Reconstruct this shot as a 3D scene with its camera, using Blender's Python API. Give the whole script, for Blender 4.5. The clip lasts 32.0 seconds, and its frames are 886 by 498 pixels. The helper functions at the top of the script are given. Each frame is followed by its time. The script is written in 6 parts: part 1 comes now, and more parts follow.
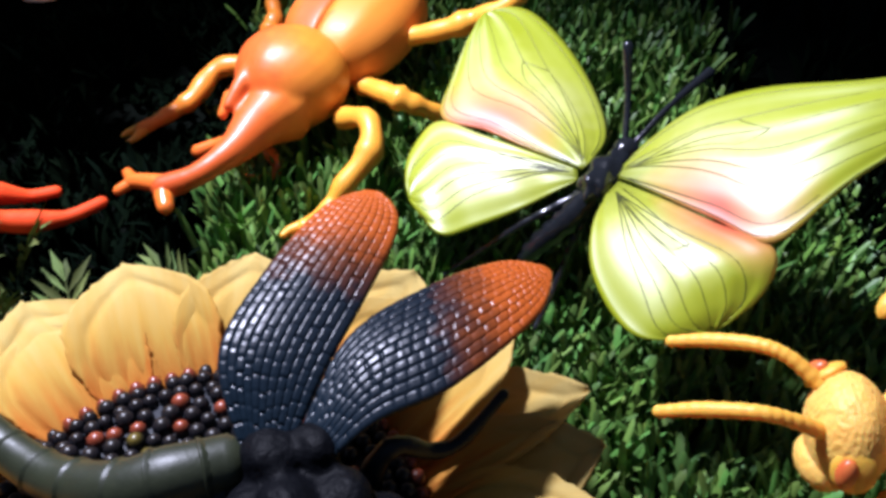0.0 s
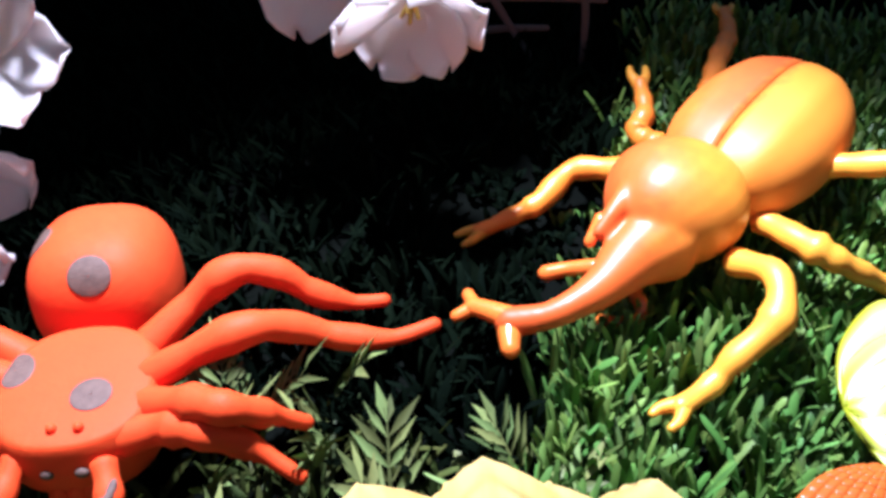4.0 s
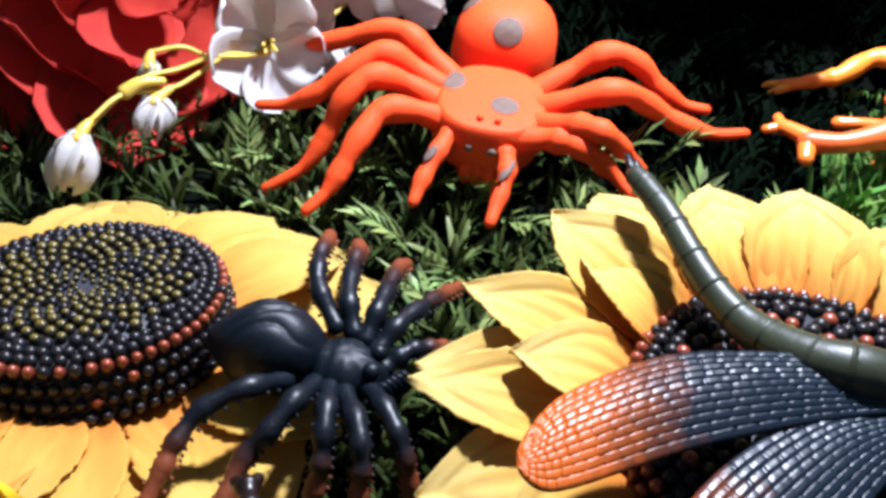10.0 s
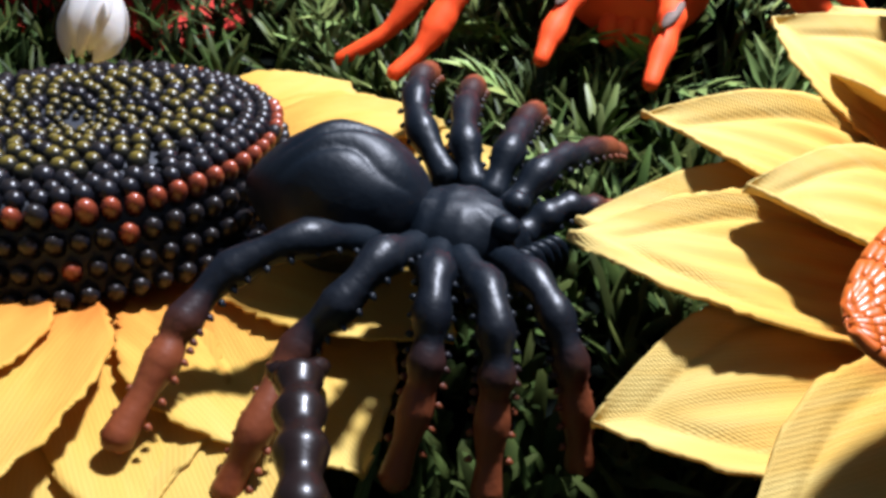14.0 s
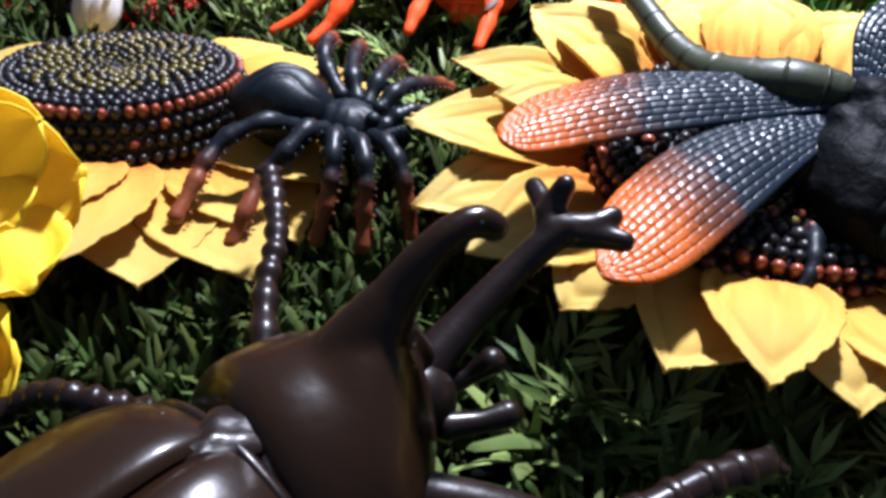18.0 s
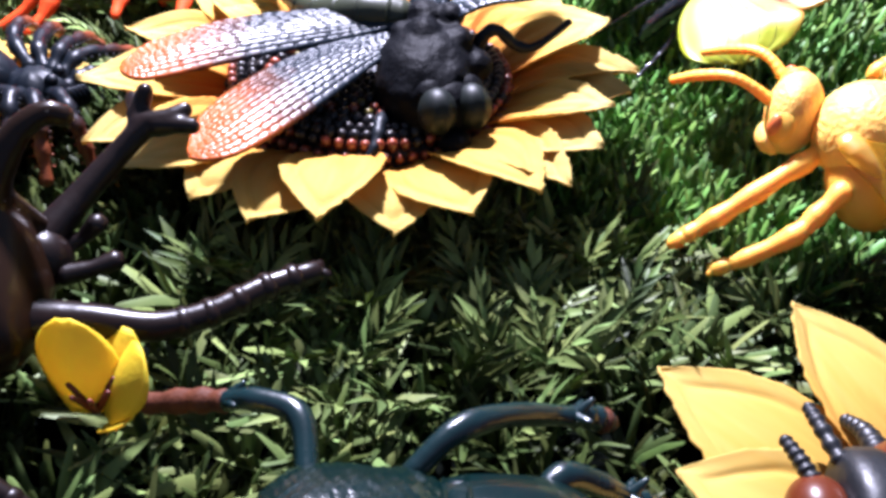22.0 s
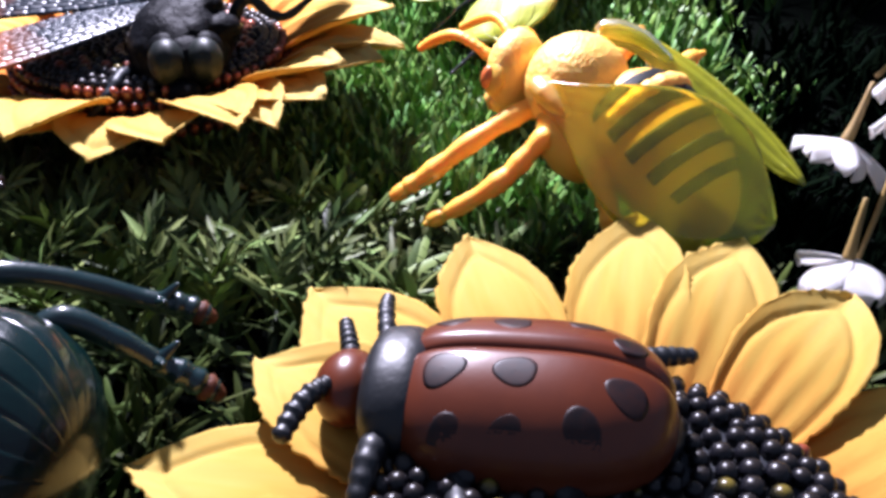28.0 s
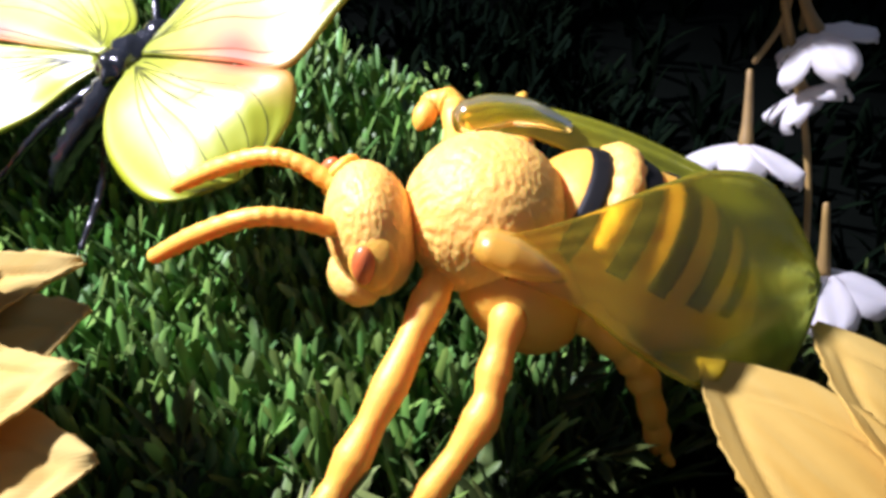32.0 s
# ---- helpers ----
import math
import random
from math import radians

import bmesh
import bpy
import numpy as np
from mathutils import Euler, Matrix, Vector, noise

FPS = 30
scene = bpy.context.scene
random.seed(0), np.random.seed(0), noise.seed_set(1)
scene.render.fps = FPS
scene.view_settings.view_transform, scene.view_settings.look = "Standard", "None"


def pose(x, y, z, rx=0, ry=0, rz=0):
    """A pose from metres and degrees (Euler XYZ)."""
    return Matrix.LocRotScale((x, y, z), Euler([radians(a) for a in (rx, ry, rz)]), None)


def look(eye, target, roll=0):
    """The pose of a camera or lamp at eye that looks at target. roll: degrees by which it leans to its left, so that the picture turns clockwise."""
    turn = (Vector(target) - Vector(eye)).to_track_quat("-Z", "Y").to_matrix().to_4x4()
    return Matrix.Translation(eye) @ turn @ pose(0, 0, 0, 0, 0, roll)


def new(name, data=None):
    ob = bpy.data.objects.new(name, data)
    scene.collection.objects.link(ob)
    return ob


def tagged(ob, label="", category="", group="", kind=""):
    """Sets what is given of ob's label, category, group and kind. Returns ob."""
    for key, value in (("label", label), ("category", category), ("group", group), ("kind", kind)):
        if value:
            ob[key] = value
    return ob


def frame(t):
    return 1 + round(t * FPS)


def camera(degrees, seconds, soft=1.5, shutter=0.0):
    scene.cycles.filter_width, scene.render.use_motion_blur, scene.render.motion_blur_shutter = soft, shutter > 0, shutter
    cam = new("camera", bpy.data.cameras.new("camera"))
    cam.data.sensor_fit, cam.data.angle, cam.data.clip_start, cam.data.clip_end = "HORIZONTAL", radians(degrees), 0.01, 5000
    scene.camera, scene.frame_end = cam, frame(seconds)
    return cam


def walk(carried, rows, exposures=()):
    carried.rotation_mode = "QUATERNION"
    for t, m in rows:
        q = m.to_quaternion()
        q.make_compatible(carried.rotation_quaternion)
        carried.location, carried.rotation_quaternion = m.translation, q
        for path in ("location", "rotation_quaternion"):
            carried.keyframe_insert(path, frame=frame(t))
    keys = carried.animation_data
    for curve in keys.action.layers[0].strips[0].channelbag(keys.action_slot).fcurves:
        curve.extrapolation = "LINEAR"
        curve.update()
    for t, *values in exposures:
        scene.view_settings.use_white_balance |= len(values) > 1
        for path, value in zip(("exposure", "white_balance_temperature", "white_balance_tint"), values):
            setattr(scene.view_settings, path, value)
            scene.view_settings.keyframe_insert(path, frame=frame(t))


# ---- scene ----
cam = camera(56.24, 32.0, soft=3.4)
# seconds, eye in metres, turn in degrees
ROWS = [
    (0, -0.0011, -0.0062, 0.1352, 53.83, -0.47, -0.15),
    (0.5, 0.0019, 0.0103, 0.1311, 53.60, -0.77, -1.95),
    (1, -0.0035, 0.0274, 0.1321, 54.18, -1.23, -4.16),
    (1.5, -0.0072, 0.0402, 0.1383, 54.99, -0.29, -1.41),
    (2, -0.0141, 0.0474, 0.1420, 54.90, 0.68, 1.30),
    (2.5, -0.0360, 0.0542, 0.1436, 55.32, -2.12, 2.40),
    (4.5, -0.0443, 0.0368, 0.1239, 56.68, 1.68, 22.42),
    (5, -0.0428, 0.0287, 0.1149, 57.45, 1.58, 26.26),
    (5.5, -0.0548, 0.0164, 0.1135, 57.78, 3.17, 31.26),
    (6, -0.0664, 0.0058, 0.1111, 56.52, -0.46, 31.90),
    (6.5, -0.0749, -0.0108, 0.1135, 54.53, -1.84, 35.01),
    (7, -0.0749, -0.0196, 0.1163, 53.37, -3.70, 35.35),
    (7.5, -0.0783, -0.0229, 0.1208, 53.93, -3.59, 35.94),
    (8, -0.0718, -0.0279, 0.1276, 53.43, -4.21, 34.83),
    (8.5, -0.0673, -0.0398, 0.1338, 52.14, -5.42, 34.84),
    (9, -0.0596, -0.0489, 0.1364, 51.63, -5.56, 34.86),
    (9.5, -0.0516, -0.0564, 0.1399, 51.21, -5.61, 34.82),
    (10, -0.0537, -0.0561, 0.1334, 50.82, -6.05, 35.24),
    (10.5, -0.0556, -0.0525, 0.1170, 50.31, -5.80, 35.54),
    (11, -0.0577, -0.0496, 0.1042, 49.78, -4.92, 35.81),
    (11.5, -0.0589, -0.0476, 0.0917, 49.30, -3.34, 36.45),
    (12, -0.0642, -0.0457, 0.0853, 52.39, -3.77, 37.22),
    (12.5, -0.0666, -0.0403, 0.0749, 51.65, -3.16, 38.43),
    (13, -0.0721, -0.0357, 0.0717, 52.49, -2.95, 39.34),
    (13.5, -0.0775, -0.0333, 0.0682, 51.83, -2.89, 39.65),
    (15.5, -0.0665, -0.0419, 0.0681, 51.04, -4.05, 38.68),
    (16, -0.0564, -0.0514, 0.0809, 50.45, -3.46, 37.82),
    (16.5, -0.0471, -0.0576, 0.0894, 51.82, -3.85, 36.24),
    (17, -0.0380, -0.0693, 0.0955, 51.71, -5.19, 35.11),
    (17.5, -0.0294, -0.0843, 0.1042, 50.42, -4.74, 34.26),
    (18, -0.0199, -0.0974, 0.1070, 50.58, -5.49, 34.66),
    (18.5, -0.0115, -0.1036, 0.1114, 50.48, -5.46, 32.79),
    (19, -0.0033, -0.1141, 0.1182, 50.32, -5.70, 32.90),
    (19.5, 0.0070, -0.1200, 0.1260, 50.39, -5.85, 31.40),
    (20, 0.0121, -0.1141, 0.1237, 50.97, -5.15, 29.40),
    (20.5, 0.0156, -0.1067, 0.1211, 51.53, -5.24, 26.94),
    (21, 0.0282, -0.1047, 0.1237, 52.30, -4.69, 25.25),
    (21.5, 0.0435, -0.1087, 0.1218, 51.75, -4.82, 23.30),
    (22, 0.0564, -0.1173, 0.1196, 52.14, -4.27, 23.42),
    (22.5, 0.0669, -0.1272, 0.1207, 51.85, -4.12, 25.18),
    (23, 0.0783, -0.1375, 0.1222, 51.97, -4.40, 26.63),
    (23.5, 0.0916, -0.1441, 0.1243, 51.99, -4.32, 26.37),
    (24, 0.1086, -0.1478, 0.1259, 52.54, -4.39, 26.21),
    (24.5, 0.1196, -0.1468, 0.1222, 53.63, -4.65, 27.32),
    (26.5, 0.1454, -0.1262, 0.1076, 58.90, -3.51, 29.60),
    (27, 0.1469, -0.1178, 0.1043, 59.14, -3.75, 29.10),
    (27.5, 0.1475, -0.1100, 0.0989, 59.47, -3.96, 29.07),
    (28, 0.1482, -0.0998, 0.0928, 59.36, -3.16, 28.48),
    (28.5, 0.1365, -0.0863, 0.1005, 58.29, -4.55, 23.09),
    (29, 0.1233, -0.0740, 0.1055, 59.22, -2.88, 17.05),
    (29.5, 0.1160, -0.0599, 0.1029, 59.66, -2.46, 9.16),
    (30, 0.0956, -0.0480, 0.1067, 59.56, -2.13, 1.66),
    (30.5, 0.0844, -0.0397, 0.1019, 59.44, -3.22, -5.45),
    (31, 0.0681, -0.0271, 0.1054, 58.23, -1.17, -10.84),
    (31.5, 0.0568, -0.0205, 0.0939, 57.80, -0.36, -14.97),
    (32, 0.0438, -0.0137, 0.0885, 58.23, -0.02, -19.82),
]
EXPOSURES = [(0.0, -0.8, 5700, 26), (1.0, -1.35, 5700, 26), (2.5, -1.05, 5700, 25), (4.5, -0.05, 5450, 33), (7.0, -0.08, 5500, 28), (9.0, -0.05, 5650, 20), (13.0, -0.1, 5850, 17), (17.0, 0.05, 5800, 18), (20.0, 0.45, 5750, 26), (24.0, 0.88, 5850, 33), (28.0, 0.72, 5900, 32), (32.0, 0.08, 5900, 32)]
walk(cam, [(t, pose(x, y, z, rx, ry, rz)) for t, x, y, z, rx, ry, rz in ROWS], EXPOSURES)

# ---- light: one lamp over a dark table, and the dim room ----
world = bpy.data.worlds.new("dark_room")
scene.world = world
world.use_nodes = True
world.node_tree.nodes["Background"].inputs["Color"].default_value = (0.56, 0.77, 1.0, 1)
world.node_tree.nodes["Background"].inputs["Strength"].default_value = 0.17
lamp_data = bpy.data.lights.new("desk_lamp", "SPOT")
lamp_data.energy, lamp_data.color = 21.0, (0.95, 0.98, 1.0)
lamp_data.spot_size, lamp_data.spot_blend, lamp_data.shadow_soft_size = radians(94), 0.42, 0.014
lamp = new("desk_lamp", lamp_data)
lamp.matrix_world = look((-0.143, 0.208, 0.325), (-0.04, 0.01, 0.0))

# ---- materials ----


def material(name, base, rough=0.4, dark=None, grain=250.0, amount=0.5, bump=0.0, bump_scale=900.0, coat=0.0, metal=0.0, spec=0.5, glow_through=0.0, vary="", clear=0.0):
    """A procedural surface: base colour mottled towards dark at two scales, with fine relief."""
    m = bpy.data.materials.new(name)
    m.use_nodes = True
    nt = m.node_tree
    b = nt.nodes["Principled BSDF"]
    co = nt.nodes.new("ShaderNodeTexCoord")
    dark = dark or tuple(c * 0.6 for c in base)
    n1, n2 = nt.nodes.new("ShaderNodeTexNoise"), nt.nodes.new("ShaderNodeTexNoise")
    n1.inputs["Scale"].default_value, n2.inputs["Scale"].default_value = grain * 0.25, grain * 2
    n1.inputs["Detail"].default_value, n2.inputs["Detail"].default_value = 4, 3
    mul = nt.nodes.new("ShaderNodeMath")
    mul.operation = "MULTIPLY"
    mul.inputs[1].default_value = amount
    add = nt.nodes.new("ShaderNodeMath")
    add.operation = "ADD"
    half = nt.nodes.new("ShaderNodeMath")
    half.operation = "MULTIPLY_ADD"
    half.inputs[1].default_value, half.inputs[2].default_value = 2.4, -0.7
    half.use_clamp = True
    mix = nt.nodes.new("ShaderNodeMix")
    mix.data_type = "RGBA"
    mix.inputs[6].default_value, mix.inputs[7].default_value = (*base, 1), (*dark, 1)
    for n in (n1, n2):
        nt.links.new(co.outputs["Object"], n.inputs["Vector"])
    av = nt.nodes.new("ShaderNodeMix")
    av.inputs[0].default_value = 0.4
    nt.links.new(n1.outputs["Fac"], av.inputs[2])
    nt.links.new(n2.outputs["Fac"], av.inputs[3])
    nt.links.new(av.outputs[0], half.inputs[0])
    nt.links.new(half.outputs[0], mul.inputs[0])
    nt.links.new(mul.outputs[0], mix.inputs[0])
    col = mix.outputs[2]
    if vary:
        hsv = nt.nodes.new("ShaderNodeHueSaturation")
        rnd = nt.nodes.new("ShaderNodeObjectInfo") if vary == "object" else nt.nodes.new("ShaderNodeNewGeometry")
        out = rnd.outputs["Random"] if vary == "object" else rnd.outputs["Random Per Island"]
        mr = nt.nodes.new("ShaderNodeMapRange")
        mr.inputs[3].default_value, mr.inputs[4].default_value = 0.45, 1.5
        nt.links.new(out, mr.inputs[0])
        nt.links.new(mr.outputs[0], hsv.inputs["Value"])
        hu = nt.nodes.new("ShaderNodeMapRange")
        hu.inputs[3].default_value, hu.inputs[4].default_value = 0.475, 0.53
        sc = nt.nodes.new("ShaderNodeMath")
        sc.operation = "MULTIPLY"
        sc.inputs[1].default_value = 7.31
        fr = nt.nodes.new("ShaderNodeMath")
        fr.operation = "FRACT"
        nt.links.new(out, sc.inputs[0])
        nt.links.new(sc.outputs[0], fr.inputs[0])
        nt.links.new(fr.outputs[0], hu.inputs[0])
        nt.links.new(hu.outputs[0], hsv.inputs["Hue"])
        nt.links.new(col, hsv.inputs["Color"])
        col = hsv.outputs["Color"]
    nt.links.new(col, b.inputs["Base Color"])
    rr = nt.nodes.new("ShaderNodeMapRange")
    rr.inputs[3].default_value, rr.inputs[4].default_value = max(0.04, rough - 0.1), min(1, rough + 0.12)
    nt.links.new(n1.outputs["Fac"], rr.inputs[0])
    nt.links.new(rr.outputs[0], b.inputs["Roughness"])
    b.inputs["Metallic"].default_value = metal
    b.inputs["Specular IOR Level"].default_value = spec
    b.inputs["Coat Weight"].default_value = coat
    b.inputs["Coat Roughness"].default_value = 0.12
    b.inputs["Transmission Weight"].default_value = clear
    if glow_through:
        b.inputs["Subsurface Weight"].default_value = glow_through
        b.inputs["Subsurface Radius"].default_value = (0.004, 0.002, 0.001)
        b.inputs["Subsurface Scale"].default_value = 1.0
    if bump:
        n3 = nt.nodes.new("ShaderNodeTexNoise")
        n3.inputs["Scale"].default_value = bump_scale
        n3.inputs["Detail"].default_value = 4
        nt.links.new(co.outputs["Object"], n3.inputs["Vector"])
        bp = nt.nodes.new("ShaderNodeBump")
        bp.inputs["Strength"].default_value = bump
        bp.inputs["Distance"].default_value = 0.0006
        nt.links.new(n3.outputs["Fac"], bp.inputs["Height"])
        nt.links.new(bp.outputs[0], b.inputs["Normal"])
    return m


def ramp_over(m, stops, axis="x", lo=0.0, hi=1.0, uv=False, wobble=0.12, stretch=(1, 1, 1)):
    """Replaces a material's base by paint that runs through stops along one axis of the part (or of its UV), with an uneven edge."""
    nt = m.node_tree
    b = nt.nodes["Principled BSDF"]
    co = nt.nodes.new("ShaderNodeTexCoord")
    sep = nt.nodes.new("ShaderNodeSeparateXYZ")
    nt.links.new(co.outputs["UV" if uv else "Object"], sep.inputs[0])
    mr = nt.nodes.new("ShaderNodeMapRange")
    mr.inputs[1].default_value, mr.inputs[2].default_value = lo, hi
    nt.links.new(sep.outputs["XYZ".index(axis.upper())], mr.inputs[0])
    ns = nt.nodes.new("ShaderNodeTexNoise")
    ns.inputs["Scale"].default_value = 260
    ns.inputs["Detail"].default_value = 5
    st = nt.nodes.new("ShaderNodeMapping")
    st.inputs["Scale"].default_value = stretch
    nt.links.new(co.outputs["Object"], st.inputs[0])
    nt.links.new(st.outputs[0], ns.inputs["Vector"])
    wb = nt.nodes.new("ShaderNodeMath")
    wb.operation = "MULTIPLY_ADD"
    wb.inputs[1].default_value = wobble * 2
    ad = nt.nodes.new("ShaderNodeMath")
    ad.operation = "SUBTRACT"
    ad.inputs[1].default_value = wobble
    nt.links.new(ns.outputs["Fac"], wb.inputs[0])
    nt.links.new(mr.outputs[0], wb.inputs[2])
    nt.links.new(wb.outputs[0], ad.inputs[0])
    cr = nt.nodes.new("ShaderNodeValToRGB")
    while len(cr.color_ramp.elements) < len(stops):
        cr.color_ramp.elements.new(0.5)
    for e, (p, c) in zip(cr.color_ramp.elements, stops):
        e.position, e.color = p, (*c, 1)
    nt.links.new(ad.outputs[0], cr.inputs[0])
    nt.links.new(cr.outputs[0], b.inputs["Base Color"])
    return cr


def relief(m, kind, scale, strength=0.6, distance=0.0005, uv=True, tint=0.0, **sizes):
    """Adds moulded relief (cells, weave or ridges) to a material."""
    nt = m.node_tree
    b = nt.nodes["Principled BSDF"]
    co = nt.nodes.new("ShaderNodeTexCoord")
    mp = nt.nodes.new("ShaderNodeMapping")
    mp.inputs["Scale"].default_value = scale
    nt.links.new(co.outputs["UV" if uv else "Object"], mp.inputs[0])
    if kind == "cells":
        tx = nt.nodes.new("ShaderNodeTexBrick")
        tx.inputs["Scale"].default_value = 1.0
        tx.inputs["Mortar Size"].default_value = sizes.get("mortar", 0.06)
        tx.inputs["Mortar Smooth"].default_value = 0.5
        tx.inputs["Brick Width"].default_value, tx.inputs["Row Height"].default_value = 1.0, 1.0
        out, flip = tx.outputs["Fac"], True
    else:
        tx = nt.nodes.new("ShaderNodeTexWave")
        tx.bands_direction = sizes.get("way", "DIAGONAL")
        tx.inputs["Scale"].default_value = 1.0
        tx.inputs["Distortion"].default_value = sizes.get("warp", 0.6)
        tx.inputs["Detail"].default_value = 1
        out, flip = tx.outputs["Fac"], False
    nt.links.new(mp.outputs[0], tx.inputs["Vector"])
    bp = nt.nodes.new("ShaderNodeBump")
    bp.invert = flip
    bp.inputs["Strength"].default_value, bp.inputs["Distance"].default_value = strength, distance
    nt.links.new(out, bp.inputs["Height"])
    if b.inputs["Normal"].links:
        nt.links.new(b.inputs["Normal"].links[0].from_socket, bp.inputs["Normal"])
    nt.links.new(bp.outputs[0], b.inputs["Normal"])
    if tint:
        was = b.inputs["Base Color"].links[0].from_socket
        mx = nt.nodes.new("ShaderNodeMix")
        mx.data_type, mx.blend_type = "RGBA", "MULTIPLY"
        mx.inputs[7].default_value = (1 - tint, 1 - tint, 1 - tint, 1)
        fac = out
        if not flip:
            sub = nt.nodes.new("ShaderNodeMath")
            sub.operation = "SUBTRACT"
            sub.inputs[0].default_value = 1.0
            nt.links.new(out, sub.inputs[1])
            fac = sub.outputs[0]
        nt.links.new(fac, mx.inputs[0])
        nt.links.new(was, mx.inputs[6])
        nt.links.new(mx.outputs[2], b.inputs["Base Color"])


def see_through(m, share, tint):
    """Thin cloth: part of the light passes through it."""
    nt = m.node_tree
    out = nt.nodes["Material Output"]
    b = nt.nodes["Principled BSDF"]
    t = nt.nodes.new("ShaderNodeBsdfTranslucent")
    t.inputs["Color"].default_value = (*tint, 1)
    mx = nt.nodes.new("ShaderNodeMixShader")
    mx.inputs[0].default_value = share
    nt.links.new(b.outputs[0], mx.inputs[1])
    nt.links.new(t.outputs[0], mx.inputs[2])
    nt.links.new(mx.outputs[0], out.inputs["Surface"])


def dust(m):
    """Pale specks of dust and scratches scattered over a shell."""
    nt = m.node_tree
    b = nt.nodes["Principled BSDF"]
    co, vo, no = nt.nodes.new("ShaderNodeTexCoord"), nt.nodes.new("ShaderNodeTexVoronoi"), nt.nodes.new("ShaderNodeTexNoise")
    vo.inputs["Scale"].default_value, no.inputs["Scale"].default_value = 330, 90
    nt.links.new(co.outputs["Object"], vo.inputs["Vector"])
    nt.links.new(co.outputs["Object"], no.inputs["Vector"])
    near, some, both = nt.nodes.new("ShaderNodeMath"), nt.nodes.new("ShaderNodeMath"), nt.nodes.new("ShaderNodeMath")
    near.operation, some.operation, both.operation = "LESS_THAN", "GREATER_THAN", "MULTIPLY"
    near.inputs[1].default_value, some.inputs[1].default_value = 0.085, 0.56
    nt.links.new(vo.outputs["Distance"], near.inputs[0])
    nt.links.new(no.outputs["Fac"], some.inputs[0])
    nt.links.new(near.outputs[0], both.inputs[0])
    nt.links.new(some.outputs[0], both.inputs[1])
    mx = nt.nodes.new("ShaderNodeMix")
    mx.data_type = "RGBA"
    mx.inputs[7].default_value = (0.16, 0.14, 0.12, 1)
    nt.links.new(both.outputs[0], mx.inputs[0])
    nt.links.new(b.inputs["Base Color"].links[0].from_socket, mx.inputs[6])
    nt.links.new(mx.outputs[2], b.inputs["Base Color"])


M = {}
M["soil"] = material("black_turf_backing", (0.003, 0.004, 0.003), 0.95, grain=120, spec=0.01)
M["blade"] = material("plastic_grass", (0.13, 0.25, 0.038), 0.48, (0.055, 0.135, 0.03), 150, 0.7, vary="island")
M["leaflet"] = material("plastic_leaflet", (0.062, 0.080, 0.017), 0.46, (0.014, 0.030, 0.010), 150, 0.8, vary="island", spec=0.14)
M["pale_leaf"] = material("pale_green_leaf", (0.165, 0.205, 0.062), 0.45, (0.08, 0.135, 0.035), 150, 0.7, vary="island", spec=0.18)
# shade behind and at the turf's edges is put into this leaf colour
M["dark_shaded_leaf"] = material("dark_olive_leaflet_in_shade", (0.003, 0.006, 0.003), 0.9, (0.0012, 0.0025, 0.0015), 150, 0.7, vary="island", spec=0.0)
M["petal"] = material("yellow_cloth", (0.8, 0.5, 0.06), 0.85, bump=0.0, spec=0.2)
ramp_over(M["petal"], [(0.0, (0.60, 0.11, 0.011)), (0.26, (0.61, 0.205, 0.025)), (0.52, (0.62, 0.37, 0.065)), (0.9, (0.62, 0.46, 0.145))], "x", 0.0, 0.055, wobble=0.3, stretch=(0.12, 2.4, 0.6))
M["petal_plain"] = material("plain_yellow_cloth", (0.6, 0.4, 0.1), 0.85, spec=0.2)
ramp_over(M["petal_plain"], [(0.0, (0.59, 0.155, 0.018)), (0.25, (0.60, 0.265, 0.04)), (0.5, (0.61, 0.37, 0.065)), (1.0, (0.61, 0.44, 0.12))], "x", 0.0, 0.055, wobble=0.34, stretch=(0.2, 1.7, 0.6))
for key in ("petal", "petal_plain"):
    relief(M[key], "wave", (1300, 1300, 300), 0.35, 0.0002, uv=False, tint=0.13, warp=0.6)
    relief(M[key], "wave", (610, 610, 610), 0.16, 0.0002, uv=False, tint=0.06, warp=1.2, way="Y")
M["disc"] = material("dark_seed_bed", (0.022, 0.024, 0.03), 0.6, grain=500)
M["bead_dark"] = material("black_brown_bead", (0.006, 0.007, 0.011), 0.32, spec=0.32)
ramp_over(M["bead_dark"], [(0.0, (0.004, 0.004, 0.006)), (0.6, (0.007, 0.007, 0.010)), (1.0, (0.016, 0.012, 0.010))], "x", 0, 1, uv=True, wobble=0.15)
M["bead_olive"] = material("black_bead_with_gold_tip", (0.10, 0.068, 0.009), 0.3, spec=0.36)
ramp_over(M["bead_olive"], [(0.0, (0.006, 0.006, 0.006)), (0.62, (0.010, 0.009, 0.005)), (0.82, (0.065, 0.048, 0.007)), (1.0, (0.15, 0.11, 0.018))], "x", 0, 1, uv=True, wobble=0.22)
M["bead_red"] = material("red_brown_bead", (0.11, 0.022, 0.010), 0.3)
ramp_over(M["bead_red"], [(0.0, (0.012, 0.004, 0.003)), (0.5, (0.07, 0.014, 0.007)), (1.0, (0.25, 0.048, 0.018))], "x", 0, 1, uv=True, wobble=0.22)
M["orange_red"] = material("orange_red_rubber", (0.74, 0.075, 0.012), 0.6, (0.72, 0.058, 0.009), 120, 0.5, bump=0.2, bump_scale=500, glow_through=0.2, spec=0.16)
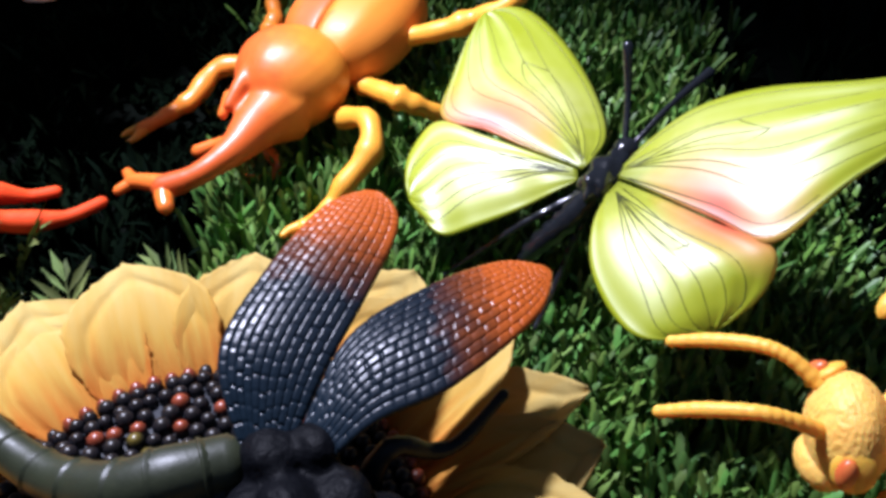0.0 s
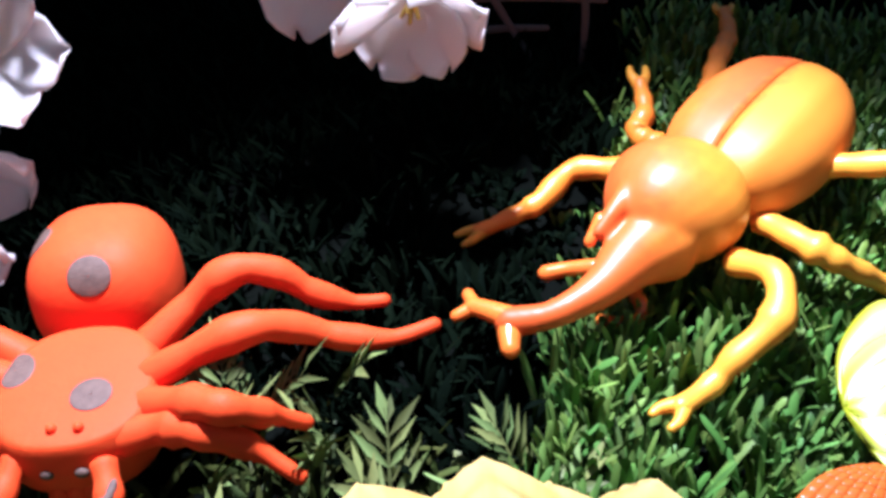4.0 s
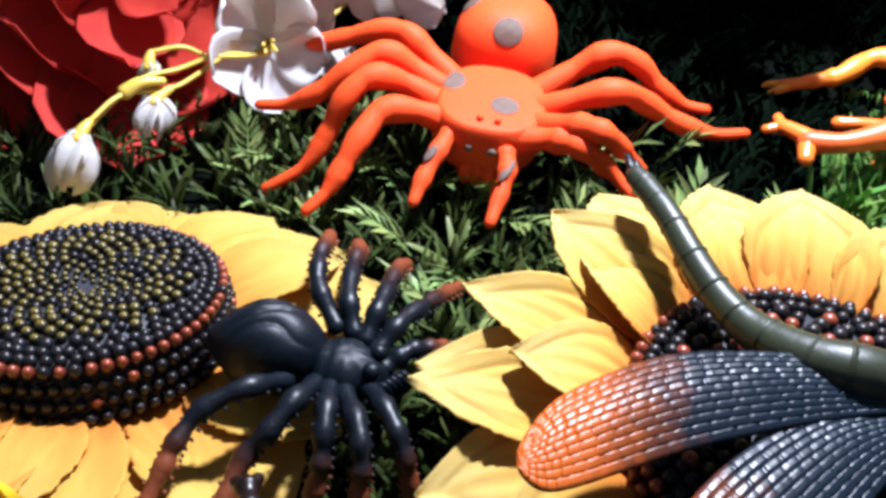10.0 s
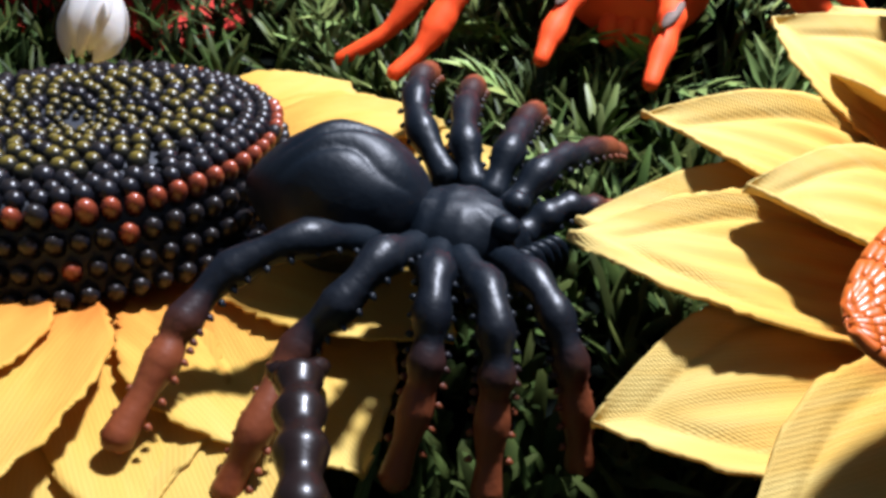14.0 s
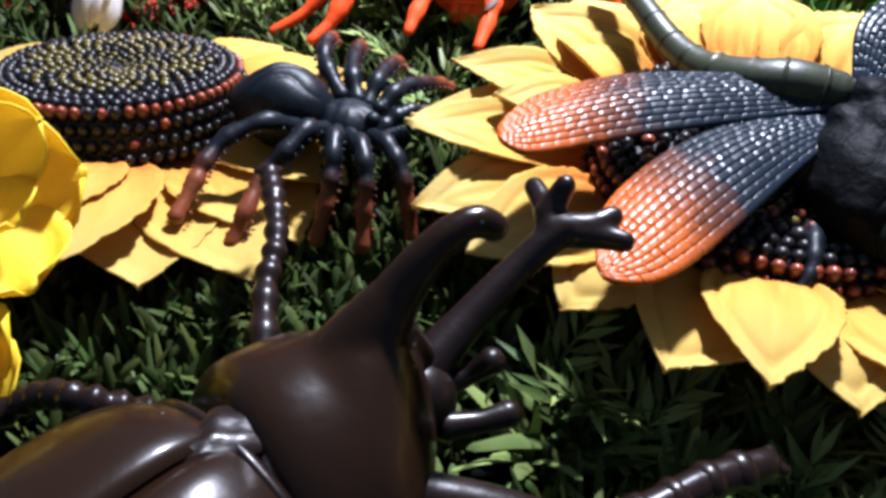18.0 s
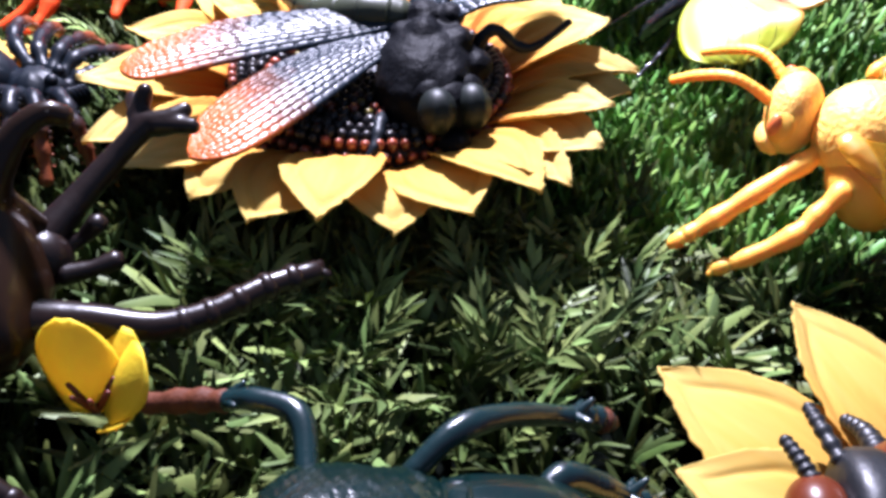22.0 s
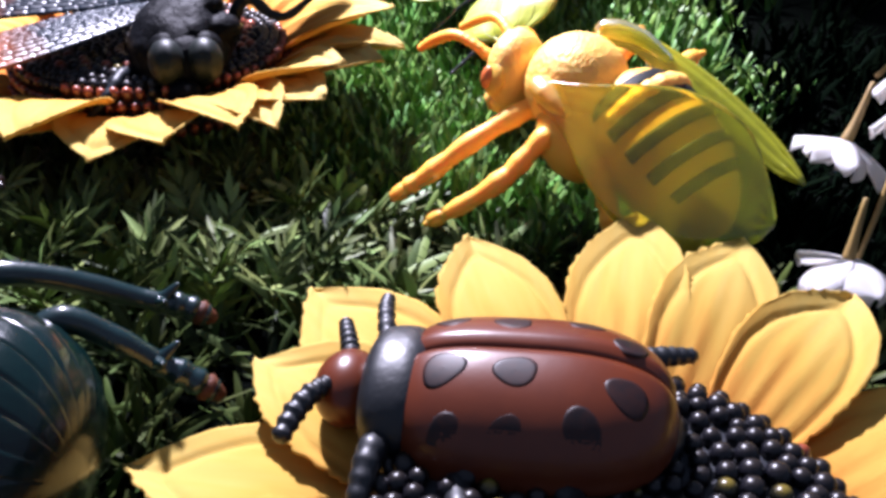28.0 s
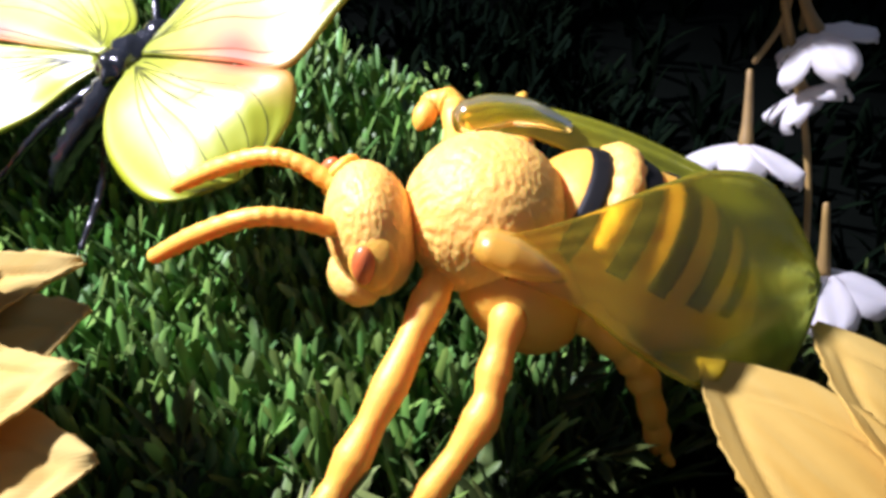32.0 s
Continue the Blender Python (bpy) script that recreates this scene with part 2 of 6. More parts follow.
M["sticker"] = material("grey_glitter_spot", (0.15, 0.095, 0.07), 0.6, (0.07, 0.045, 0.035), 1800, 0.9, bump=0.4, bump_scale=2500, spec=0.3)
M["black"] = material("black_rubber", (0.0012, 0.0034, 0.0068), 0.46, (0.003, 0.006, 0.010), 300, 0.6, bump=0.25, bump_scale=420, spec=0.25)
M["spider_leg"] = material("black_to_brown_leg", (0.012, 0.013, 0.016), 0.42, bump=0.35, bump_scale=450, spec=0.28)
ramp_over(M["spider_leg"], [(0.0, (0.0018, 0.0045, 0.008)), (0.50, (0.004, 0.005, 0.008)), (0.60, (0.04, 0.013, 0.008)), (0.74, (0.15, 0.038, 0.013)), (1.0, (0.17, 0.042, 0.014))], "x", 0, 1, uv=True, wobble=0.08)
M["gloss_black"] = material("glossy_black_plastic", (0.010, 0.011, 0.013), 0.18, bump=0.15, bump_scale=700, coat=0.5)
M["orange"] = material("glossy_orange_plastic", (0.84, 0.28, 0.02), 0.44, (0.78, 0.19, 0.012), 70, 0.8, coat=0.1, glow_through=0.15)
M["orange_deep"] = material("deep_orange_plastic", (0.76, 0.13, 0.02), 0.26, (0.84, 0.24, 0.02), 70, 0.8, coat=0.3, glow_through=0.15)
M["amber"] = material("amber_plastic", (0.90, 0.42, 0.03), 0.44, (0.86, 0.32, 0.02), 90, 0.7, coat=0.12, glow_through=0.2)
M["two_tone"] = material("orange_to_red_gloss", (0.80, 0.28, 0.02), 0.48, coat=0.03, bump=0.06, bump_scale=260)
ramp_over(M["two_tone"], [(0.0, (0.74, 0.22, 0.015)), (0.42, (0.78, 0.26, 0.018)), (0.56, (0.66, 0.10, 0.012)), (0.72, (0.70, 0.13, 0.014)), (1.0, (0.76, 0.22, 0.018))], "y", 0, 1, uv=True, wobble=0.10)
M["two_tone_horn"] = material("red_to_orange_gloss", (0.76, 0.24, 0.02), 0.42, coat=0.05, bump=0.05, bump_scale=260)
ramp_over(M["two_tone_horn"], [(0.0, (0.60, 0.085, 0.012)), (0.5, (0.68, 0.12, 0.013)), (0.8, (0.78, 0.25, 0.018)), (1.0, (0.80, 0.30, 0.02))], "x", -0.042, 0.010, wobble=0.12)
M["yellow"] = material("yellow_rubber", (0.92, 0.46, 0.055), 0.5, (0.90, 0.38, 0.03), 120, 0.5, bump=0.25, bump_scale=600, glow_through=0.5)
M["yellow_fur"] = material("moulded_yellow_fur", (0.93, 0.53, 0.11), 0.52, (0.92, 0.45, 0.06), 160, 0.5, bump=0.9, bump_scale=520, glow_through=0.4)
M["red_eye"] = material("red_painted_eye", (0.55, 0.05, 0.02), 0.3, (0.75, 0.25, 0.05), 300, 0.8)
M["clear_yellow"] = material("translucent_yellow_wing", (0.8, 0.75, 0.1), 0.16, (0.5, 0.6, 0.1), 120, 0.6, bump=0.25, bump_scale=260, clear=0.88)
ramp_over(M["clear_yellow"], [(0.0, (0.95, 0.62, 0.03)), (0.3, (0.94, 0.78, 0.05)), (0.6, (0.88, 0.84, 0.07)), (1.0, (0.66, 0.80, 0.12))], "x", 0, 1, uv=True, wobble=0.12)
M["lime_wing"] = material("cloudy_lime_wing", (0.46, 0.46, 0.02), 0.2, (0.36, 0.40, 0.03), 120, 0.7, bump=0.3, bump_scale=260, clear=0.45)
M["dark_stripe"] = material("black_painted_stripe", (0.006, 0.006, 0.006), 0.6, spec=0.25)
M["brown"] = material("dark_brown_gloss", (0.0155, 0.0068, 0.0032), 0.30, (0.008, 0.004, 0.0025), 40, 0.9, coat=0.18, bump=0.10, bump_scale=300, spec=0.14)
dust(M["brown"])
M["brown_black"] = material("black_brown_gloss", (0.012, 0.005, 0.0035), 0.34, (0.005, 0.003, 0.003), 120, 0.8, coat=0.08, bump=0.25, bump_scale=300, spec=0.25)
M["teal"] = material("blue_green_black_gloss", (0.0012, 0.010, 0.0095), 0.2, (0.001, 0.005, 0.0055), 200, 0.7, coat=0.3, bump=0.15, bump_scale=500, spec=0.22)
M["teal_leg"] = material("worn_blue_green_gloss", (0.003, 0.018, 0.019), 0.28, (0.002, 0.010, 0.012), 200, 0.7, coat=0.3, bump=0.3, bump_scale=300)
M["teal_lump"] = material("pitted_blue_green_gloss", (0.0012, 0.010, 0.0095), 0.22, coat=0.3, bump=1.0, bump_scale=330, spec=0.22)
M["rust"] = material("rust_painted_plastic", (0.14, 0.038, 0.013), 0.55, (0.05, 0.018, 0.012), 150, 0.9, bump=0.4, spec=0.2)
M["rust_dark"] = material("dark_worn_rust", (0.010, 0.009, 0.009), 0.34, (0.07, 0.022, 0.012), 90, 0.4, bump=0.5, bump_scale=300, spec=0.35)
M["lady_red"] = material("brick_red_gloss", (0.11, 0.021, 0.005), 0.36, (0.065, 0.012, 0.004), 120, 0.7, spec=0.35, coat=0.1, bump=0.06, bump_scale=300)
M["lady_black"] = material("soft_black_paint", (0.006, 0.007, 0.009), 0.46, coat=0.05, bump=0.2, bump_scale=500)
M["olive"] = material("olive_grey_plastic", (0.027, 0.032, 0.015), 0.42, (0.012, 0.015, 0.008), 150, 0.8, bump=0.25, bump_scale=350, spec=0.4)
M["wing"] = material("cell_pattern_wing", (0.03, 0.03, 0.035), 0.30, bump=0.12, bump_scale=900, spec=0.22)
ramp_over(M["wing"], [(0.0, (0.006, 0.013, 0.021)), (0.48, (0.008, 0.012, 0.018)), (0.60, (0.10, 0.026, 0.008)), (0.72, (0.36, 0.075, 0.010)), (1.0, (0.44, 0.090, 0.010))], "x", 0, 1, uv=True, wobble=0.1)
M["white_petal"] = material("white_cloth_petal", (0.70, 0.68, 0.66), 0.7, (0.58, 0.56, 0.57), 140, 0.6, glow_through=0.1)
M["stem_yellow"] = material("yellow_green_stem", (0.62, 0.43, 0.05), 0.45, (0.40, 0.30, 0.05), 200, 0.8)
M["red_petal"] = material("red_cloth_petal", (0.68, 0.055, 0.028), 0.75, (0.45, 0.020, 0.014), 60, 0.9, bump=0.2)
M["lemon"] = material("lemon_cloth_petal", (0.88, 0.66, 0.015), 0.6, (0.85, 0.52, 0.01), 120, 0.7, bump=0.2, glow_through=0.15)
M["soot"] = material("matte_black_moulding", (0.0025, 0.0028, 0.004), 0.55, bump=1.0, bump_scale=420, spec=0.06)
M["eye_green"] = material("dark_green_black_eye", (0.006, 0.010, 0.007), 0.46, (0.003, 0.005, 0.005), 90, 0.9, spec=0.25)
M["lady_spot"] = material("worn_black_spot", (0.007, 0.007, 0.009), 0.45, (0.045, 0.011, 0.006), 420, 0.8, spec=0.25)
M["clear_amber"] = material("translucent_amber_root", (0.92, 0.58, 0.08), 0.34, (0.90, 0.50, 0.05), 120, 0.6, clear=0.35)
M["stamen"] = material("dark_red_stamen", (0.14, 0.02, 0.01), 0.5)
M["stem_brown"] = material("ochre_stem", (0.30, 0.19, 0.05), 0.6, (0.16, 0.10, 0.04), 200, 0.8)
M["twig"] = material("dark_twig", (0.11, 0.085, 0.07), 0.8)

see_through(M["white_petal"], 0.5, (0.92, 0.89, 0.86))
see_through(M["petal"], 0.2, (0.88, 0.52, 0.08))
see_through(M["petal_plain"], 0.2, (0.88, 0.54, 0.08))
see_through(M["clear_yellow"], 0.05, (0.82, 0.66, 0.03))
see_through(M["clear_amber"], 0.4, (0.85, 0.5, 0.04))
see_through(M["lemon"], 0.3, (0.85, 0.6, 0.03))
see_through(M["red_petal"], 0.3, (0.7, 0.05, 0.02))
# ---- building blocks (lengths in millimetres) ----
ORIGIN = {}


def thing(name, base, label, category, group=""):
    ob = new(name)
    ob.empty_display_size = 0.005
    ob.location = Vector(base) * 0.001
    ORIGIN[ob] = np.array(base, float)
    return tagged(ob, label, category, group)


def mesh_of(name, geo, mat, shift=(0, 0, 0), flat=False):
    verts, faces = geo[0], geo[1]
    me = bpy.data.meshes.new(name)
    v = (np.asarray(verts, float) - np.asarray(shift, float)) * 0.001
    me.from_pydata(v.tolist(), [], faces)
    if len(geo) > 2:
        layer = me.uv_layers.new(name="UVMap")
        uv = np.asarray(geo[2], float)
        idx = np.empty(len(me.loops), int)
        me.loops.foreach_get("vertex_index", idx)
        layer.data.foreach_set("uv", uv[idx].ravel())
    if not flat:
        me.polygons.foreach_set("use_smooth", [True] * len(me.polygons))
    me.materials.append(mat)
    me.update()
    return me


def part(name, geo, mat, parent, label=""):
    """One mesh under a thing (or under one of its parts), given in world millimetres."""
    o = ORIGIN[parent]
    ob = new(name, mesh_of(name, geo, mat, o))
    ob.parent = parent
    ORIGIN[ob] = o
    if label:
        ob["label"] = label
    return ob


def joined(*geos):
    verts, faces, uvs = [], [], []
    for g in geos:
        n = len(verts)
        verts += [tuple(p) for p in g[0]]
        faces += [tuple(i + n for i in f) for f in g[1]]
        uvs += [tuple(p) for p in g[2]] if len(g) > 2 else [(0, 0)] * len(g[0])
    return verts, faces, uvs


def smooth_line(pts, sub=5):
    p = np.asarray(pts, float)
    if len(p) < 3:
        return np.array([p[0] + (p[-1] - p[0]) * k / sub for k in range(sub + 1)])
    q = np.vstack([2 * p[0] - p[1], p, 2 * p[-1] - p[-2]])
    out = []
    for i in range(1, len(q) - 2):
        for k in range(sub):
            s = k / sub
            a, b, c, d = q[i - 1 : i + 3]
            out.append(0.5 * (2 * b + (c - a) * s + (2 * a - 5 * b + 4 * c - d) * s * s + (3 * b - a - 3 * c + d) * s**3))
    return np.array(out + [p[-1]])


def tube(pts, radii, seg=10, sub=5, ridge=0.0, rings=0, flat=1.0):
    """A round bar along a line, its ends closed and rounded; rings: moulded rings along it."""
    line = smooth_line(pts, sub)
    n = len(line)
    s = np.linspace(0, 1, n)
    rad = np.interp(s, np.linspace(0, 1, len(radii)), radii)
    if rings:
        rad = rad * (1 + ridge * (np.abs(((s * rings) % 1) * 2 - 1) - 0.5))
    tan = np.gradient(line, axis=0)
    tan /= np.linalg.norm(tan, axis=1)[:, None] + 1e-9
    up = np.array([0, 0, 1.0]) if abs(tan[0][2]) < 0.9 else np.array([1.0, 0, 0])
    first, last = line[0] - tan[0] * rad[0] * 0.6, line[-1] + tan[-1] * rad[-1] * 0.6
    line = np.vstack([first, line, last])
    rad = np.r_[rad[0] * 0.55, rad, rad[-1] * 0.55]
    tan = np.vstack([tan[0], tan, tan[-1]])
    verts, uvs, faces = [], [], []
    ang = np.linspace(0, 2 * math.pi, seg, endpoint=False)
    for i in range(len(line)):
        side = np.cross(tan[i], up)
        side /= np.linalg.norm(side) + 1e-9
        up = np.cross(side, tan[i])
        for a in ang:
            verts.append(line[i] + rad[i] * (side * math.cos(a) + up * math.sin(a) * flat))
            uvs.append((i / (len(line) - 1), a / 6.2832))
    for i in range(len(line) - 1):
        for k in range(seg):
            a, b = i * seg + k, i * seg + (k + 1) % seg
            faces.append((a, b, b + seg, a + seg))
    faces.append(tuple(range(seg - 1, -1, -1)))
    faces.append(tuple(len(verts) - seg + k for k in range(seg)))
    return verts, faces, uvs


def axes(ahead, up=(0, 0, 1)):
    f = np.asarray(ahead, float)
    f /= np.linalg.norm(f)
    r = np.cross(f, up)
    r /= np.linalg.norm(r)
    return f, r, np.cross(r, f)


def blob(c, ahead, size, up=(0, 0, 1), shape=None, nu=28, nv=18):
    """A rounded body: half lengths along ahead, across and up; shape(l, w, h) may move a point of the unit ball."""
    f, r, u = axes(ahead, up)
    verts, uvs, faces = [], [], []
    for j in range(nv + 1):
        th = math.pi * j / nv
        for i in range(nu):
            ph = 2 * math.pi * i / nu
            p = (math.cos(th), math.sin(th) * math.cos(ph), math.sin(th) * math.sin(ph))
            uvs.append(((p[0] + 1) / 2, (p[1] + 1) / 2))
            if shape:
                p = shape(*p)
            verts.append(np.asarray(c, float) + f * p[0] * size[0] + r * p[1] * size[1] + u * p[2] * size[2])
    for j in range(nv):
        for i in range(nu):
            a, b = j * nu + i, j * nu + (i + 1) % nu
            faces.append((a, a + nu, b + nu, b))
    return verts, faces, uvs


def sheet(grid, thick=0.5):
    """A closed thin shell over a grid of points [i][j], with UVs."""
    g = np.asarray(grid, float)
    n, m = g.shape[:2]
    du, dv = np.gradient(g, axis=0), np.gradient(g, axis=1)
    nor = np.cross(du, dv)
    nor /= np.linalg.norm(nor, axis=2)[:, :, None] + 1e-9
    top, low = g + nor * thick / 2, g - nor * thick / 2
    verts = [tuple(p) for p in top.reshape(-1, 3)] + [tuple(p) for p in low.reshape(-1, 3)]
    uvs = [(i / (n - 1), j / (m - 1)) for i in range(n) for j in range(m)] * 2
    faces, k = [], n * m
    for i in range(n - 1):
        for j in range(m - 1):
            a, b, c, d = i * m + j, i * m + j + 1, (i + 1) * m + j + 1, (i + 1) * m + j
            faces += [(a, d, c, b), (a + k, b + k, c + k, d + k)]
    rim = [j for j in range(m)] + [i * m + m - 1 for i in range(1, n)] + [(n - 1) * m + j for j in range(m - 2, -1, -1)] + [i * m for i in range(n - 2, 0, -1)]
    for a, b in zip(rim, rim[1:] + rim[:1]):
        faces.append((a, b, b + k, a + k))
    return verts, faces, uvs


def between(lead, trail, n=22, m=12, lift=0.0, ribs=0, rib=0.0, tip=0.2):
    """A wing: a grid between its leading and its trailing edge, both given from root to tip."""
    a, b = smooth_line(lead, 8), smooth_line(trail, 8)
    a = np.array([np.interp(np.linspace(0, 1, n), np.linspace(0, 1, len(a)), a[:, k]) for k in range(3)]).T
    b = np.array([np.interp(np.linspace(0, 1, n), np.linspace(0, 1, len(b)), b[:, k]) for k in range(3)]).T
    k = np.clip((np.linspace(0, 1, n) - (1 - tip)) / max(tip, 1e-6), 0, 1)
    mid, keep = (a + b) / 2, np.sqrt(np.maximum(0.0004, 1 - k**2.4))[:, None]
    a, b = mid + (a - mid) * keep, mid + (b - mid) * keep
    v = np.linspace(0, 1, m)
    g = a[:, None] + (b - a)[:, None] * v[None, :, None]
    s = np.linspace(0, 1, n)[:, None]
    g[:, :, 2] += lift * np.sin(math.pi * v)[None] * np.sin(math.pi * np.clip(s, 0, 1)) ** 0.7
    if ribs:
        g[:, :, 2] += rib * np.sin(v * ribs * 2 * math.pi)[None] * (0.3 + 0.7 * s)
    return g


def ground_z(x, y):
    """Height of the tips of the turf: level in front, rising behind, a little lower far left."""
    rise = np.maximum(0, y - 118)
    return -10 + 0.27 * rise * rise / (rise + 12) - 0.09 * np.maximum(0, -x - 140)

# ---- the turf ----
nx, ny = 61, 61
gx, gy = np.meshgrid(np.linspace(-900, 900, nx), np.linspace(-500, 1300, ny), indexing="ij")
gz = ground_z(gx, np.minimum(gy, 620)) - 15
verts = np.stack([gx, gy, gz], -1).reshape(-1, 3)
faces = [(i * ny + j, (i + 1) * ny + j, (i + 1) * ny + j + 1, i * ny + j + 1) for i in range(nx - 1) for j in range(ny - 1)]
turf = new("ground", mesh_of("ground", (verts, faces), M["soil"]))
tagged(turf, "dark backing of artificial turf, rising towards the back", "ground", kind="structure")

FLOWERS = [(-191, 14), (-43, 72), (137, -16)]


def blades(name, count, box, length, width, clump, spread, mat, label, seed, low=(), blunt=0.3):
    """Plastic blades in clumps, joined: each bends outward from its clump's foot and narrows to its tip."""
    rng = np.random.default_rng(seed)
    n = count // clump
    fx, fy = rng.uniform(box[0], box[1], n), rng.uniform(box[2], box[3], n)
    fx, fy = np.repeat(fx + rng.normal(0, 5, n), clump), np.repeat(fy + rng.normal(0, 5, n), clump)
    n = len(fx)
    turn = rng.uniform(0, 2 * np.pi, n)
    lean = rng.uniform(0.15, 1.0, n) * spread
    ln = rng.uniform(length[0], length[1], n)
    for cx, cy, r, k in low:
        ln = np.where(np.hypot(fx - cx, fy - cy) < r, ln * k, ln)
    wd = rng.uniform(width[0], width[1], n)
    out = np.stack([np.cos(turn), np.sin(turn), np.zeros(n)], 1)
    tw = turn + np.pi / 2 + rng.normal(0, 0.5, n)
    side = np.stack([np.cos(tw), np.sin(tw), rng.normal(0, 0.25, n)], 1)
    foot = np.stack([fx, fy, ground_z(fx, fy) - 15], 1) + out * rng.uniform(0, 1.5, n)[:, None]
    rows = []
    for s, w in ((0.0, 0.6), (0.4, 1.0), (0.78, 0.9), (1.0, blunt)):
        mid = foot + out * (lean * ln * s**1.7)[:, None] + np.array([0, 0, 1.0]) * (ln * (s - 0.25 * lean * s * s))[:, None]
        rows += [mid - side * (wd * w / 2)[:, None], mid - out * (wd * w * 0.3)[:, None], mid + side * (wd * w / 2)[:, None]]
    rows.append(mid + (mid - (foot + out * (lean * ln * 0.78**1.7)[:, None] + np.array([0, 0, 1.0]) * (ln * (0.78 - 0.152 * lean))[:, None])) * (0.35 * blunt))
    v = np.stack(rows, 1).reshape(-1, 3)
    f = []
    for i in range(n):
        k = i * 13
        for j in (0, 3, 6):
            f += [(k + j, k + j + 1, k + j + 4, k + j + 3), (k + j + 1, k + j + 2, k + j + 5, k + j + 4)]
        f += [(k + 9, k + 10, k + 12), (k + 10, k + 11, k + 12)]
    ob = new(name, mesh_of(name, (v, f), mat))
    return tagged(ob, label, "grass", kind="stuff")


NEAR_LOW = ((-85, 236, 26, 0.35), (138, 188, 34, 0.55), (112, 238, 30, 0.6), (-191, 14, 74, 0.45), (137, -16, 80, 0.6), (-43, 72, 40, 0.6), (-130, 36, 26, 0.7), (-66, -50, 34, 0.7), (30, -58, 34, 0.7))
blades("artificial_grass", 8500, (-62, 126, 78, 205), (13, 22), (1.5, 2.5), 5, 0.5, M["blade"], "chunky upright green blades of artificial grass", 1, NEAR_LOW, 0.75)
blades("artificial_grass", 6500, (-62, 92, 205, 335), (12, 19), (1.5, 2.5), 5, 0.5, M["blade"], "green blades of artificial grass under the orange beetle", 8, NEAR_LOW, 0.75)
# rear and edge leaves: dark olive, taken near black to paint in the shade
blades("artificial_grass", 1300, (94, 420, 207, 335), (12, 18), (1.6, 3.0), 5, 0.8, M["dark_shaded_leaf"], "sparse artificial leaves behind the butterfly, coloured near black for shade", 9)
blades("artificial_grass", 9000, (-420, 420, 335, 640), (14, 22), (1.6, 2.8), 5, 0.6, M["dark_shaded_leaf"], "artificial leaves far behind, coloured near black for shade", 2)
blades("artificial_grass", 9000, (-420, -64, 160, 335), (12, 18), (1.6, 3.0), 5, 0.8, M["dark_shaded_leaf"], "dark olive leafy artificial grass behind the spider, colour darkened for shade", 3, NEAR_LOW)
blades("artificial_grass", 800, (122, 172, 95, 235), (10, 19), (1.4, 2.4), 5, 0.7, M["dark_shaded_leaf"], "thinning blades at the edge of the turf, coloured near black for shade", 12, (), 0.7)
blades("artificial_grass", 700, (185, 420, 85, 205), (12, 18), (1.6, 3.0), 5, 0.8, M["dark_shaded_leaf"], "sparse leafy artificial grass behind the bee, coloured near black for shade", 5)
blades("artificial_grass", 9000, (-420, -62, -60, 162), (11, 18), (1.2, 2.4), 6, 0.85, M["leaflet"], "leafy green artificial grass round the spiders", 6, NEAR_LOW)
blades("artificial_grass", 8500, (-38, 240, -170, 85), (11, 21), (1.2, 2.5), 9, 1.1, M["leaflet"], "leafy tufts of green artificial grass with broad leaves", 4, NEAR_LOW, 0.45)
blades("artificial_grass", 5200, (-190, -40, -170, 60), (11, 19), (1.7, 3.0), 6, 0.6, M["leaflet"], "thick upright blades of green artificial grass", 7, NEAR_LOW, 0.6)
blades("artificial_grass", 2100, (-60, 110, -130, 70), (14, 23), (2.0, 3.4), 17, 1.25, M["pale_leaf"], "pale green leafy tufts among the artificial grass", 10, NEAR_LOW, 0.5)
blades("artificial_grass", 300, (-240, -62, 30, 170), (12, 18), (1.8, 3.2), 10, 1.1, M["pale_leaf"], "pale green leafy tufts round the spiders", 11, NEAR_LOW, 0.5)



